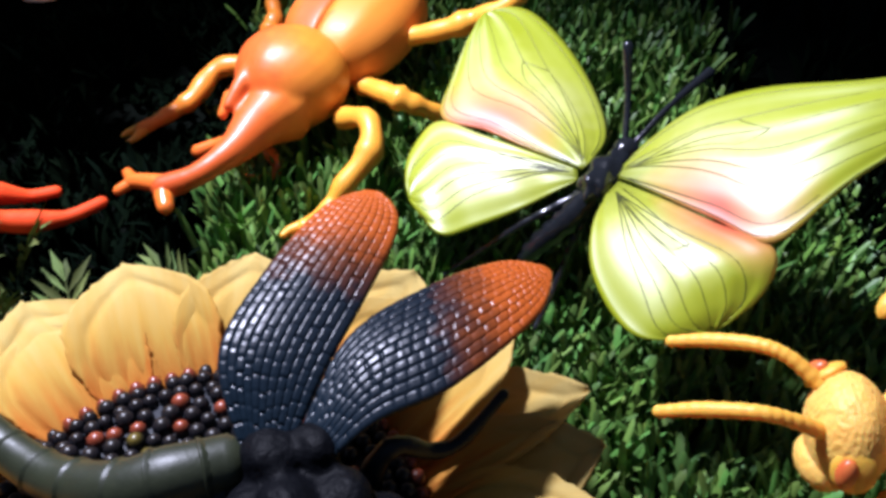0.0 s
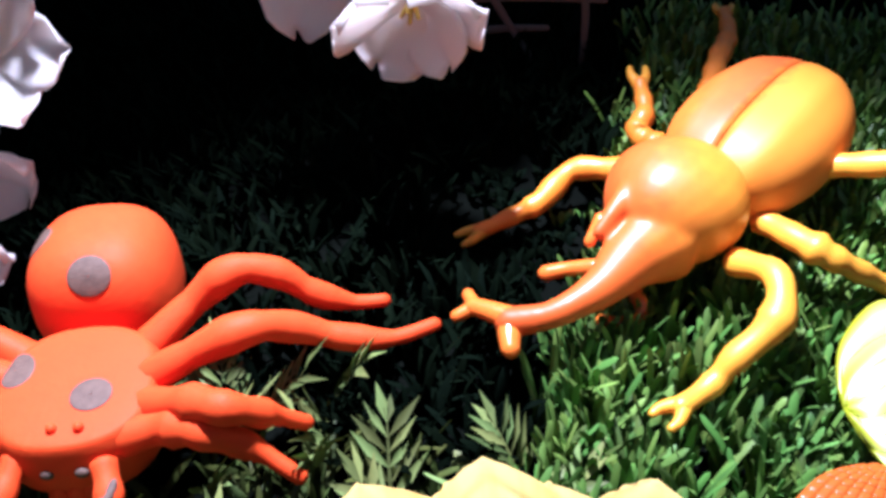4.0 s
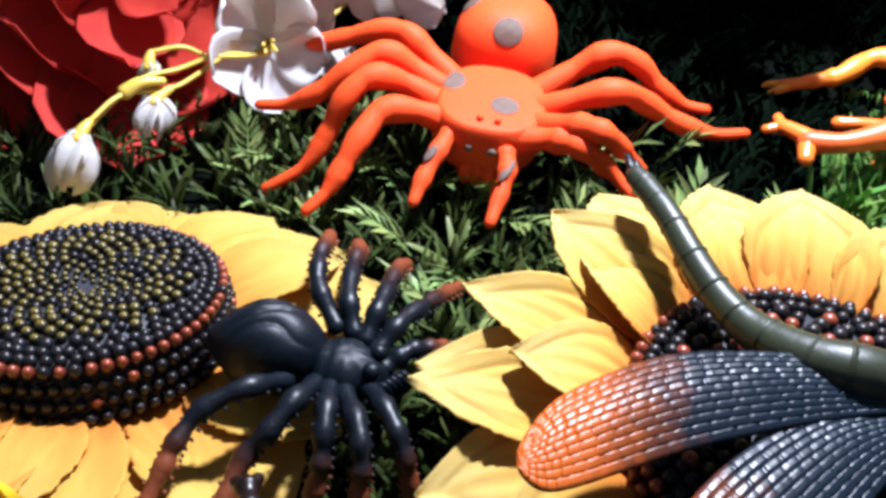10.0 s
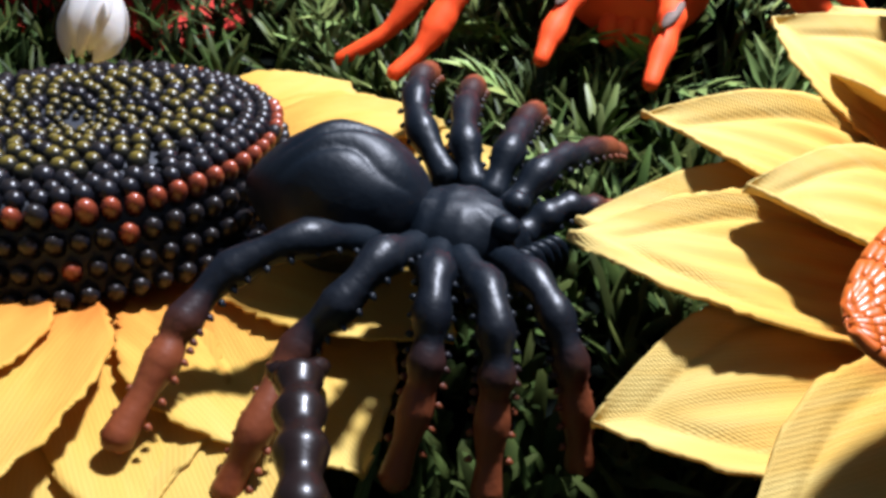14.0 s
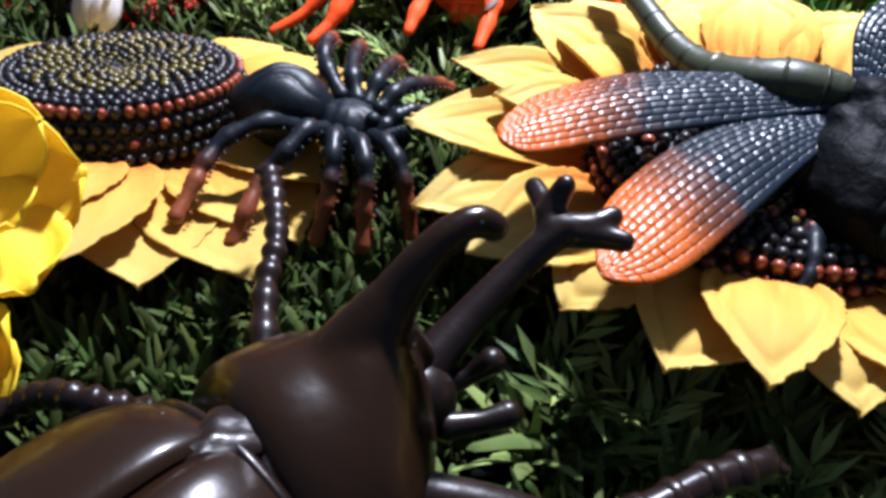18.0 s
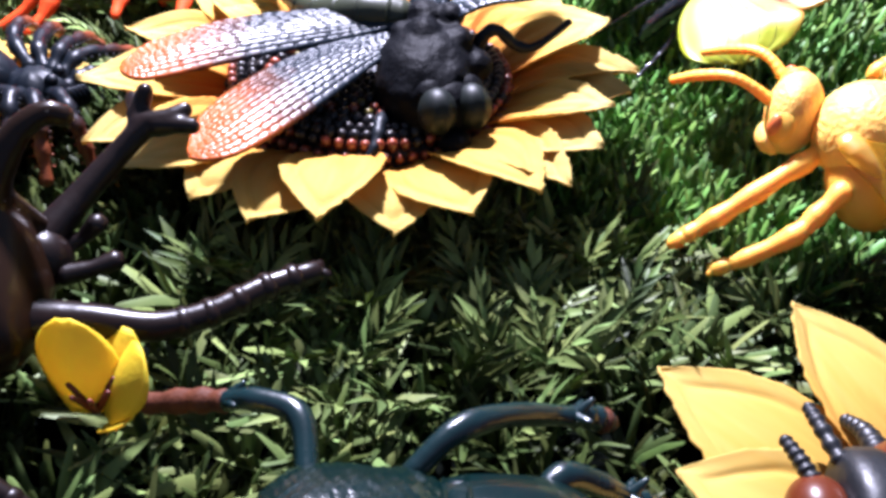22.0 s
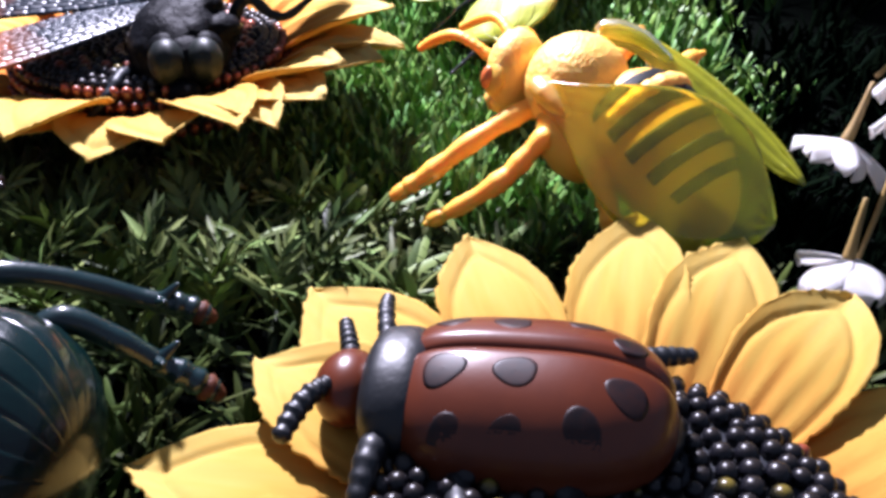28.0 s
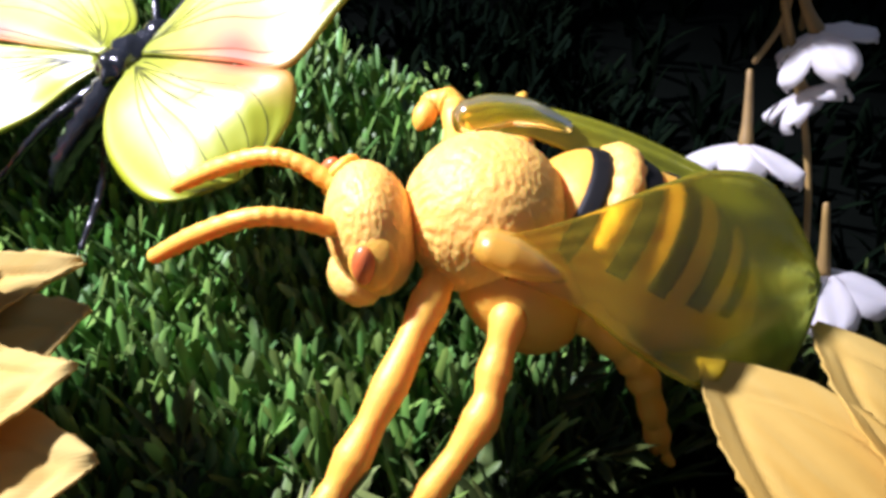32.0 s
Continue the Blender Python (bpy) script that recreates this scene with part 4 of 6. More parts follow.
part("thorax", blob((-127.5, 37, 2), AH, (9, 7.6, 6.6), shape=carapace, nu=64, nv=40), M["black"], ts)
for x, y, z in ((-121.2, 37.2, 6.6), (-123.0, 42.0, 7.0)):
    part("eye", blob((x, y, z), AH, (1.9, 1.9, 1.8), nu=16, nv=12), M["black"], ts)
for k in range(6):
    part("fang_rib", blob((-118.6 + 0.2 * k, 36.5 + 1.5 * k, 1.0 - 0.2 * k), AH, (2.2, 0.9, 3.6), nu=10, nv=8), M["black"], ts)
BL = [
    ([(-134, 26, 4), (-135, 17, 9), (-139, 9, 7), (-139, 2, 4)], [(-139, 2, 4), (-138, -2, 1.5), (-136, -10, -3)]),
    ([(-129, 29, 4), (-126, 20, 9.5), (-126, 13, 7)], [(-126, 13, 7), (-127.5, 8, 3), (-125.5, 0, -1.5), (-125, -5, -7)]),
    ([(-126, 30, 4), (-120, 22, 8.5), (-116.5, 17, 5)], [(-116.5, 17, 5), (-115, 14, 0), (-114, 9, -9)]),
    ([(-123, 31, 4), (-114, 24, 8.5), (-109.5, 20, 5)], [(-109.5, 20, 5), (-108, 18, 0), (-105, 14, -9)]),
    ([(-121, 36, 3), (-112, 31, 6.5), (-106, 28, 4)], [(-106, 28, 4), (-103, 27, -2), (-100, 26, -11)]),
    ([(-136, 44, 4), (-145, 48, 8), (-151, 55, 9)], [(-151, 55, 9), (-155, 62, 7), (-160, 69, 2)]),
    ([(-132, 45, 4), (-138, 50, 8), (-145, 60, 7)], [(-145, 60, 7), (-149, 67, 5), (-154, 73, 0)]),
    ([(-129, 45, 4), (-131, 52, 8), (-135, 61, 6)], [(-135, 61, 6), (-139, 70, 3), (-143, 79, -4)]),
    ([(-125, 44, 4), (-125, 52, 7), (-126, 63, 4)], [(-126, 63, 4), (-127, 73, 0), (-129, 83, -6)]),
    ([(-122, 43, 2), (-120, 49, 4)], [(-120, 49, 4), (-117.5, 55, 2), (-116, 61, -2)]),
]
for up_line, low_line in BL:
    line = up_line + low_line[1:]
    geo = [tube(line, (2.0, 2.2, 2.1, 1.9, 1.95, 1.8, 1.6), 12, 9, 0.34, 5)]
    path = smooth_line(line, 7)
    for k in range(3, len(path) - 2, 2):
        for sgn in (-1, 1):
            d = np.cross(path[k + 1] - path[k - 1], (0, 0, 1))
            d = d / (np.linalg.norm(d) + 1e-6) * sgn
            g = tube([path[k] + d * 2.1 + (0, 0, -0.6), path[k] + d * 2.5 + (0, 0, -0.8)], (0.5, 0.3), 5, 1)
            s_ = k / len(path)
            geo.append((g[0], g[1], [(s_, 0)] * len(g[0])))
    part("leg", joined(*geo), M["spider_leg"], ts)

# orange horned beetle at the back
hb = thing("toy_beetle", (-35, 230, 0), "glossy orange toy rhinoceros beetle on the rising turf", "toy beetle")
AH = (-0.46, -0.84, -0.28)


def hercules_half(side):
    def shape(l, w, h):
        k = (abs(l) ** 2.6 + abs(w) ** 2.4 + abs(h) ** 2.4) ** (-1 / 2.5)
        l, w, h = l * k, w * k, h * k
        w2 = w if w * side > 0 else 0.0
        crest = 0.05 * math.exp(-((abs(w2) - 0.55) * 9) ** 2)
        return (l, (w2 + side * 0.008) * (1 - 0.14 * l * l), (h * (1 + crest) - 0.022 * math.exp(-(w2 * 22) ** 2)) if h > 0 else h * 0.8)
    return shape


for side in (-1, 1):
    part("wing_case", blob((-27, 250, 37), AH, (26.5, 20.5, 14.5), shape=hercules_half(side), nu=56, nv=36), M["two_tone"], hb)
horn = melt(part("neck_shield", joined(blob((-45, 224, 30), AH, (17, 18, 15), shape=lambda l, w, h: (l, w * (1 - 0.15 * max(0, l)), h * (1 + 0.10 * max(0, l) * math.exp(-(w * 3) ** 2)))),
                                       tube([(-47, 214, 25), (-52, 206, 24), (-57, 197, 21.5), (-62, 191.5, 19.5), (-68, 188, 17), (-77, 187, 14)], (11, 7.5, 4.8, 3.6, 3.2, 3.8), 14, 6),
                                       tube([(-53, 222, 36), (-56, 214, 34.5), (-60.5, 206, 29)], (4.4, 2.9, 1.8), 10, 6)), M["two_tone_horn"], hb, "orange shield that runs into a long red horn"), 0.0008, 8)
part("prong", tube([(-74, 187, 15), (-82, 189, 15), (-86, 190, 14.5)], (3.2, 2.4, 2.2), 9), M["orange_deep"], horn)
part("prong", tube([(-76, 187, 14), (-75, 183, 13), (-74, 180, 12)], (3.2, 2.6, 2.2), 9), M["orange_deep"], horn)
part("prong", tube([(-85, 190, 14.5), (-88, 194, 15)], (1.9, 1.5), 8), M["orange_deep"], horn)
part("prong", tube([(-85, 190, 14.5), (-89, 187, 13)], (1.9, 1.5), 8), M["orange_deep"], horn)
part("small_horn", tube([(-60, 210, 31), (-62, 205, 27)], (2.0, 1.4), 8), M["orange_deep"], hb)
part("feeler", tube([(-60, 212, 16), (-67, 212, 14), (-73, 211, 12)], (2.2, 1.9, 2.2), 8), M["orange_deep"], hb)
part("feeler", tube([(-51, 208, 14), (-48, 204, 11), (-52, 202, 8), (-57, 201, 8)], (2.0, 1.8, 1.8, 2.0), 8), M["orange_deep"], hb)
legs(hb, [
    [(-60, 248, 24), (-73, 248, 22), (-80, 239, 16), (-86, 235, 13), (-95, 228, 10)],
    [(-52, 262, 26), (-58, 264, 28), (-57, 270, 32), (-60, 279, 37)],
    [(-40, 280, 36), (-39, 295, 40), (-37, 309, 43), (-39, 325, 45)]], (3.6, 3.2, 3.4, 2.6, 2.2), M["orange"], rings=5, ridge=0.2)
legs(hb, [
    [(-29, 214, 22), (-21, 205, 26), (-20, 196, 21), (-27, 189, 14), (-31, 185, 9), (-37, 177, 8)],
    [(-24, 228, 26), (-14, 218, 27), (-6, 217, 24), (6, 223, 16)],
    [(-12, 241, 36), (0, 237, 40), (10, 236, 44), (20, 233, 50), (32, 244, 58)]], (3.4, 3.0, 3.9, 3.0, 2.6, 2.2), M["amber"], rings=5, ridge=0.2)

for line in ([(-86, 235, 13), (-95, 228, 10)], [(-57, 270, 32), (-60, 279, 37)], [(-37, 309, 43), (-39, 325, 45)], [(-31, 185, 9), (-37, 177, 8)], [(20, 233, 50), (32, 244, 58)]):
    p, q = np.array(line[0], float), np.array(line[1], float)
    d = (q - p) / np.linalg.norm(q - p)
    side = np.cross(d, (0, 0, 1))
    for k in (-1, 1):
        part("claw", tube([q - d * 2, q + d * 2.5 + side * 2.4 * k, q + d * 5.5 + side * 2.6 * k], (2.0, 1.4, 0.9), 8, 4), M["amber"], hb)

# butterfly
bf = thing("toy_butterfly", (38, 162, 2), "pearly yellow-green toy butterfly with pink patches, black body", "toy butterfly")
part("thorax", blob((39, 166, 31), (0.55, 0.8, 0.15), (10, 4.6, 4.4), shape=lambda l, w, h: tuple(c * (1 + 0.10 * math.sin(l * 9) + 0.05 * math.sin(w * 8 + 5 * l)) for c in (l, w, h)), nu=40, nv=30), M["gloss_black"], bf)
part("head", blob((46, 176, 33), (0.55, 0.8, 0.15), (3.6, 3.4, 3.2)), M["gloss_black"], bf)
part("abdomen", tube([(36, 162, 29), (30, 160, 22), (23, 161, 13), (19, 163, 5)], (3.2, 3.4, 3.0, 1.6), 10, 6, 0.22, 9), M["gloss_black"], bf)
legs(bf, [[(33, 163, 28), (20, 162, 20), (10, 164, 10), (0, 165, 1)], [(36, 160, 28), (32, 158, 18), (29, 156, 8), (23, 147, -1)]], (1.1, 1.0, 0.9, 0.7), M["gloss_black"], rings=9, ridge=0.2)
legs(bf, [[(46, 178, 34), (47, 186, 43), (46, 190, 55)], [(48, 177, 34), (58, 184, 42), (68, 190, 48)]], (0.9, 0.9, 1.4), M["gloss_black"], "antenna")


def vein(g, a, b, n=12, up=0.5):
    """A line on a wing from one place of its grid to another (both in 0..1)."""
    g = np.asarray(g)
    du, dv = np.gradient(g, axis=0), np.gradient(g, axis=1)
    nor = np.cross(du, dv)
    nor /= np.linalg.norm(nor, axis=2)[:, :, None] + 1e-9
    if nor[g.shape[0] // 2, g.shape[1] // 2, 2] < 0:
        nor = -nor
    pts = []
    for k in range(n):
        s = k / (n - 1)
        u, v = a[0] + (b[0] - a[0]) * s, a[1] + (b[1] - a[1]) * s ** 0.7
        i, j = u * (g.shape[0] - 1), v * (g.shape[1] - 1)
        i0, j0 = min(int(i), g.shape[0] - 2), min(int(j), g.shape[1] - 2)
        fi, fj = i - i0, j - j0
        mix = lambda m: (m[i0, j0] * (1 - fi) + m[i0 + 1, j0] * fi) * (1 - fj) + (m[i0, j0 + 1] * (1 - fi) + m[i0 + 1, j0 + 1] * fi) * fj
        pts.append(mix(g) + mix(nor) * up)
    return tube(pts, (0.19, 0.14, 0.09), 6, 2)


def butterfly_wing(name, lead, trail, lift, mat, veins, label=""):
    g = between(lead, trail, 44, 30, lift, 4, 0.22, 0.12)
    ob = part(name, sheet(g, 0.9), mat, bf, label)
    for a, b in veins:
        part("vein", vein(g, a, b, up=0.42), M["vein_pale"] if veins is FV and b[1] < 0.9 else M["vein"], ob)
    return ob


M["vein_pale"] = material("green_vein", (0.12, 0.13, 0.012), 0.35)
M["vein"] = material("dark_olive_vein", (0.055, 0.06, 0.010), 0.4)
M["bwing"] = material("pearly_green_wing", (0.33, 0.33, 0.02), 0.40, coat=0.5, spec=0.5)
ramp_over(M["bwing"], [(0.0, (0.20, 0.23, 0.008)), (0.20, (0.36, 0.39, 0.03)), (0.38, (0.50, 0.51, 0.15)), (0.55, (0.42, 0.45, 0.06)), (0.72, (0.33, 0.375, 0.008)), (1.0, (0.26, 0.31, 0.003))], "x", 0, 1, uv=True, wobble=0.10)
M["bwing"].node_tree.nodes["Principled BSDF"].inputs["Coat Roughness"].default_value = 0.40


def paint_patch(m, u, v, ru, rv, paint):
    nt = m.node_tree
    b = nt.nodes["Principled BSDF"]
    co = nt.nodes.new("ShaderNodeTexCoord")
    mp = nt.nodes.new("ShaderNodeMapping")
    mp.inputs["Location"].default_value = (-u / ru, -v / rv, 0)
    mp.inputs["Scale"].default_value = (1 / ru, 1 / rv, 0)
    nt.links.new(co.outputs["UV"], mp.inputs[0])
    ln = nt.nodes.new("ShaderNodeVectorMath")
    ln.operation = "LENGTH"
    nt.links.new(mp.outputs[0], ln.inputs[0])
    mr = nt.nodes.new("ShaderNodeMapRange")
    mr.inputs[1].default_value, mr.inputs[2].default_value, mr.inputs[3].default_value, mr.inputs[4].default_value = 0.1, 1.15, 1.0, 0.0
    nt.links.new(ln.outputs["Value"], mr.inputs[0])
    mx = nt.nodes.new("ShaderNodeMix")
    mx.data_type = "RGBA"
    mx.inputs[7].default_value = (*paint, 1)
    was = b.inputs["Base Color"].links[0].from_socket
    nt.links.new(mr.outputs[0], mx.inputs[0])
    nt.links.new(was, mx.inputs[6])
    nt.links.new(mx.outputs[2], b.inputs["Base Color"])


relief(M["bwing"], "wave", (0.25, 2.4, 1.0), 0.12, 0.0005, uv=True, warp=3.0, way="Y")
M["bwing_fore"] = M["bwing"].copy()
M["bwing_fore"].name = "pearly_green_wing_with_pink_patch"
LIME, PINK = (0.29, 0.335, 0.004), (0.56, 0.11, 0.045)
paint_patch(M["bwing"], 0.55, 1.0, 0.9, 0.30, LIME)
paint_patch(M["bwing_fore"], 0.60, 0.0, 0.75, 0.34, LIME)
paint_patch(M["bwing_fore"], 0.42, 0.92, 0.30, 0.42, PINK)
M["bwing_hind"] = M["bwing"].copy()
M["bwing_hind"].name = "pearly_green_hindwing_with_pink_edge"
paint_patch(M["bwing_hind"], 0.45, 0.0, 0.28, 0.34, PINK)
FV = [((0.03, 0.5), (0.95, k)) for k in (0.12, 0.30, 0.50, 0.68, 0.84)] + [((0.0, 0.97), (1.0, 0.97)), ((0.05, 0.90), (0.72, 0.91)), ((0.04, 0.36), (0.52, 0.26)), ((0.52, 0.26), (0.60, 0.36)), ((0.60, 0.36), (0.50, 0.46)), ((0.05, 0.42), (0.50, 0.46)), ((0.06, 0.10), (0.9, 0.05))]
HV = [((0.05, 0.5), (0.96, k)) for k in (0.14, 0.32, 0.50, 0.66, 0.80, 0.92)] + [((0.06, 0.30), (0.48, 0.36)), ((0.48, 0.36), (0.48, 0.48)), ((0.10, 0.55), (0.48, 0.48))]
butterfly_wing("forewing", [(35, 168, 33), (42, 182, 33.5), (41, 198, 38), (35, 215, 44), (26, 227, 49), (16, 231, 50)], [(34, 168, 32), (22, 178, 32), (11, 188, 32), (0, 197, 31), (3, 210, 37), (9, 226, 47)], 3.0, M["bwing_fore"], FV)
butterfly_wing("hindwing", [(33, 168, 31.5), (22, 177, 31.5), (10, 187, 31), (-1, 196, 30), (-8, 189, 25), (-10, 178, 21)], [(33, 166, 30), (27, 165, 27), (19, 165, 22), (8, 162, 19), (0, 160, 18), (-6, 168, 19)], 2.0, M["bwing"], HV)
butterfly_wing("forewing", [(43, 166, 33), (50, 171, 38), (60, 171, 47), (72, 165, 55), (88, 152, 63), (104, 148, 68)], [(42, 163, 33), (50, 151, 35), (58, 139, 37), (66, 128, 39), (80, 133, 50), (96, 137, 60)], 3.0, M["bwing_fore"], FV)
butterfly_wing("hindwing", [(42, 162, 32), (50, 150, 34.5), (58, 138, 36.5), (66, 127.5, 38), (65, 123, 32), (58, 119, 25)], [(38, 157, 31), (34, 148, 28), (33, 138, 24), (36, 127, 21), (41, 120, 20.5), (50, 118.5, 22)], 2.5, M["bwing_hind"], HV)

# dragonfly on the middle sunflower


def lumps(l, w, h, amp, freq, seed=0.0):
    """Uneven moulded surface: a factor near 1 for a point of the unit ball."""
    a = math.sin(freq * l + 2.1 * freq * 0.5 * w + seed) * math.sin(freq * 1.1 * h - 0.6 * freq * l + 1.7 * seed)
    b = math.sin(freq * 1.9 * w + 0.7 * freq * h + 0.4 + seed) * math.sin(freq * 1.6 * l + 2.2)
    return 1 + amp * (0.65 * a + 0.35 * b)


def lumpy(amp, freq, seed=0.0, low=1.0):
    def shape(l, w, h):
        k = lumps(l, w, h, amp, freq, seed)
        return (l * k, w * k, h * k * (low if h < 0 else 1))
    return shape


def fat(l, w, h, front=2.0, back=2.0):
    """Fills out the ends of a rounded body: the power of its outline in front and behind."""
    p, r = (front if l > 0 else back), math.sqrt(max(1e-9, 1 - l * l))
    q = (1 - min(1, abs(l)) ** p) ** (1 / p) / r if r > 1e-3 else 0.0
    return (l, w * q, h * q)


dw = thing("toy_dragonfly", (-33, 78, 14), "dark grey toy dragonfly with orange wing tips on sunflower", "toy dragonfly")
TAIL = [(-33, 79, 31), (-42, 75.5, 31.5), (-50, 75, 29.5), (-61, 79, 26.5), (-70, 84, 26.5), (-79, 90, 28.5), (-88, 97, 30.5), (-96, 102.5, 31.3), (-100, 105, 31.5)]
TR = (4.8, 5.2, 4.7, 4.0, 3.5, 3.2, 3.0, 2.9, 2.6)
tail = part("tail", tube(TAIL, TR, 16, 8), M["olive"], dw, "olive-grey ringed tail")
path = smooth_line(TAIL, 8)
for k in range(4, len(path) - 2, 6):
    d = path[k + 1] - path[k - 1]
    d /= np.linalg.norm(d)
    r = float(np.interp(k / (len(path) - 1), np.linspace(0, 1, len(TR)), TR))
    part("tail_ring", tube([path[k] - d * 1.5, path[k] - d * 0.8, path[k] - d * 0.3, path[k]], (r * 0.96, r * 1.04, r * 1.09, r * 0.99), 18, 3), M["olive"], tail)
for dx, dy in ((1.5, -1.8), (-0.8, 0.8), (-1.8, 2.4), (0.6, 1.6)):
    part("tail_tip", tube([(-100 + dx * 0.8, 105 + dy * 0.8, 31.6), (-102.6 + dx, 107 + dy, 32.6)], (1.2, 0.9), 8), M["gloss_black"], dw)
BODY = [blob((-20, 67, 21), (0.5, -0.85, -0.25), (19, 14, 13), shape=lumpy(0.06, 5.0, 0.3, 1.15), nu=56, nv=36)]
for n, (x, y, z, r) in enumerate(((-27, 79, 33, 6), (-20, 80, 34, 5), (-15, 73, 31, 5.5), (-23, 70, 32.5, 5.5), (-12, 63, 26, 6), (-29, 71, 30, 5), (-9, 72, 26, 6), (-17, 60, 27, 4.5))):
    BODY.append(blob((x, y, z), (0.5, -0.8, 0.2), (r, r * 0.8, r * 0.7), shape=lumpy(0.1, 6.0, n), nu=24, nv=16))
melt(part("thorax", joined(*BODY), M["soot"], dw, "matte black humped thorax"), 0.0008, 5)
LOOK = (0.74, -0.67, -0.05)
part("head", blob((-9.5, 57.5, 19.5), LOOK, (6.4, 7.8, 7.8)), M["soot"], dw)
for s in (-1, 1):
    eye = part("eye", blob((-6.9 + 3.2 * s, 54.6 + 3.5 * s, 21.6), LOOK, (5.5, 4.7, 6.0), shape=lambda l, w, h: (l * (1 - 0.05 * math.sin(9 * w)), w, h)), M["eye_green"], dw, "dark green bulging eye")
    part("eye_rim", blob((-10.4 + 3.4 * s, 58.4 + 3.7 * s, 23), LOOK, (4, 4.6, 4.8)), M["soot"], eye)
part("jaw", blob((-4.6, 51.0, 14.5), (0.7, -0.6, -0.4), (3.4, 4.2, 3.2)), M["soot"], dw)
legs(dw, [[(-14, 79, 20), (-10.5, 80, 30), (-7, 81.5, 32.5), (-2, 83.5, 28.8), (3, 85.5, 29), (10, 89.5, 36)], [(-27, 58, 14), (-24, 48, 16), (-22, 41, 13), (-24, 34, 7)]], (2.0, 1.9, 1.6, 1.3, 0.9), M["black"], rings=6, ridge=0.16)


def celled(lead, trail, rows, cells, seed):
    """A wing of raised cells in rows that fan out from its root, with grooves between them."""
    n, m = cells * 8 + 1, rows * 8 + 1
    g = between(lead, trail, n, m, 1.6)
    u, v = np.linspace(0, cells, n), np.linspace(0, rows, m)
    du, dv = np.gradient(g, axis=0), np.gradient(g, axis=1)
    nor = np.cross(du, dv)
    nor /= np.linalg.norm(nor, axis=2)[:, :, None] + 1e-9
    nor *= np.sign(nor[n // 2, m // 2, 2])
    rng = np.random.default_rng(seed)
    shift = rng.uniform(0, 1, rows + 1)
    row = np.minimum(v.astype(int), rows - 1)
    fu = (u[:, None] * (1 + 0.12 * np.sin(row * 1.7 + seed))[None] + shift[row][None]) % 1.0
    fv = (v % 1.0)[None]
    h = (1 - 0.85 * np.abs(2 * fu - 1) ** 12) * (1 - np.abs(2 * fv - 1) ** 10)
    tilt = rng.uniform(-0.25, 0.25, (cells + 3, rows))
    cell = np.clip((u[:, None] + shift[row][None]).astype(int), 0, cells + 2)
    h = h * (1 + tilt[cell, row[None]] * (2 * fu - 1) * 0.7)
    return sheet(g + nor * (h * 0.42)[:, :, None], 0.9)


WINGS = (
    ([(-34, 80, 33), (-52, 73, 30.5), (-70, 59, 29), (-80, 42, 28), (-84, 28, 27)], [(-33, 73, 30), (-45, 63, 27), (-60, 45, 25.5), (-72, 26, 25), (-78, 18.5, 25.5)]),
    ([(-33, 75, 29), (-45, 65, 26.5), (-54, 46, 24), (-57, 25, 22), (-54, 10, 20.5)], [(-28, 71, 28), (-32, 58, 25), (-36, 36, 22), (-40, 16, 20.5), (-46, 4, 19.5)]),
    ([(-24, 76, 32), (-16, 96, 41), (-2, 107, 44), (9, 112, 45), (17, 113, 45)], [(-22, 74, 31), (-11, 81, 38), (1, 86, 41), (14, 98, 43.5), (20, 108, 44.5)]),
    ([(-31, 79, 33), (-36, 92, 42), (-31, 108, 46), (-24, 121, 49), (-18, 129, 50)], [(-25, 77, 32), (-20, 90, 39), (-14, 104, 43.5), (-9, 118, 47.5), (-9, 127, 50)]),
)
for n, (lead, trail) in enumerate(WINGS):
    part("wing", celled(lead, trail, 11, 25, n), M["wing"], dw)


# brown rhinoceros beetle
rb = thing("toy_beetle", (-70, -55, -8), "glossy dark brown toy rhinoceros beetle with a forked horn", "toy beetle")
AH = (0.36, 0.93, -0.02)


def half_case(side):
    def shape(l, w, h):
        l, w, h = fat(l, w, h, 4.2, 2.2)
        edge = 0.05 * math.exp(-((l - 0.93) * 14) ** 2)
        h2 = h * (1 + edge) if h > 0 else h * 0.7
        w2 = w if w * side > 0 else 0.0
        h2 -= 0.05 * math.exp(-(w2 * 16) ** 2) if h > 0 else 0
        return (l, w2 + side * 0.012, h2)
    return shape


for side in (-1, 1):
    part("wing_case", blob((-73, -82, 6), (0.06, 1.0, 0.0), (29, 25, 20.5), shape=half_case(side), nu=64, nv=36), M["brown"], rb)
part("shoulder_plate", blob((-72, -56.0, 21.9), (-0.05, -1, 0.22), (6.5, 6.5, 1.6), shape=lambda l, w, h: (l, w * (0.62 - 0.5 * l), h * (1 + 0.25 * math.sin(7 * l) * math.cos(6 * w)))), M["brown_black"], rb, "glossy black triangular plate")


part("neck_band", blob((-70.6, -55.6, 6.5), (0.12, 1.0, 0.0), (3.4, 20, 16.6), nu=48, nv=28), M["brown_black"], rb, "glossy black band behind the shield")


def shield_shape(l, w, h):
    l, w, h = fat(l, w, h, 2.0, 5.0)
    peak = 0.5 * max(0, l + 0.15) ** 1.2 * math.exp(-(w * 2.0) ** 2)
    return (l * (1 - 0.12 * max(0, h)), w * (1 - 0.42 * max(0, l)) * (1 - 0.18 * max(0, h)), h * (1 + peak) if h > 0 else h * 0.85)


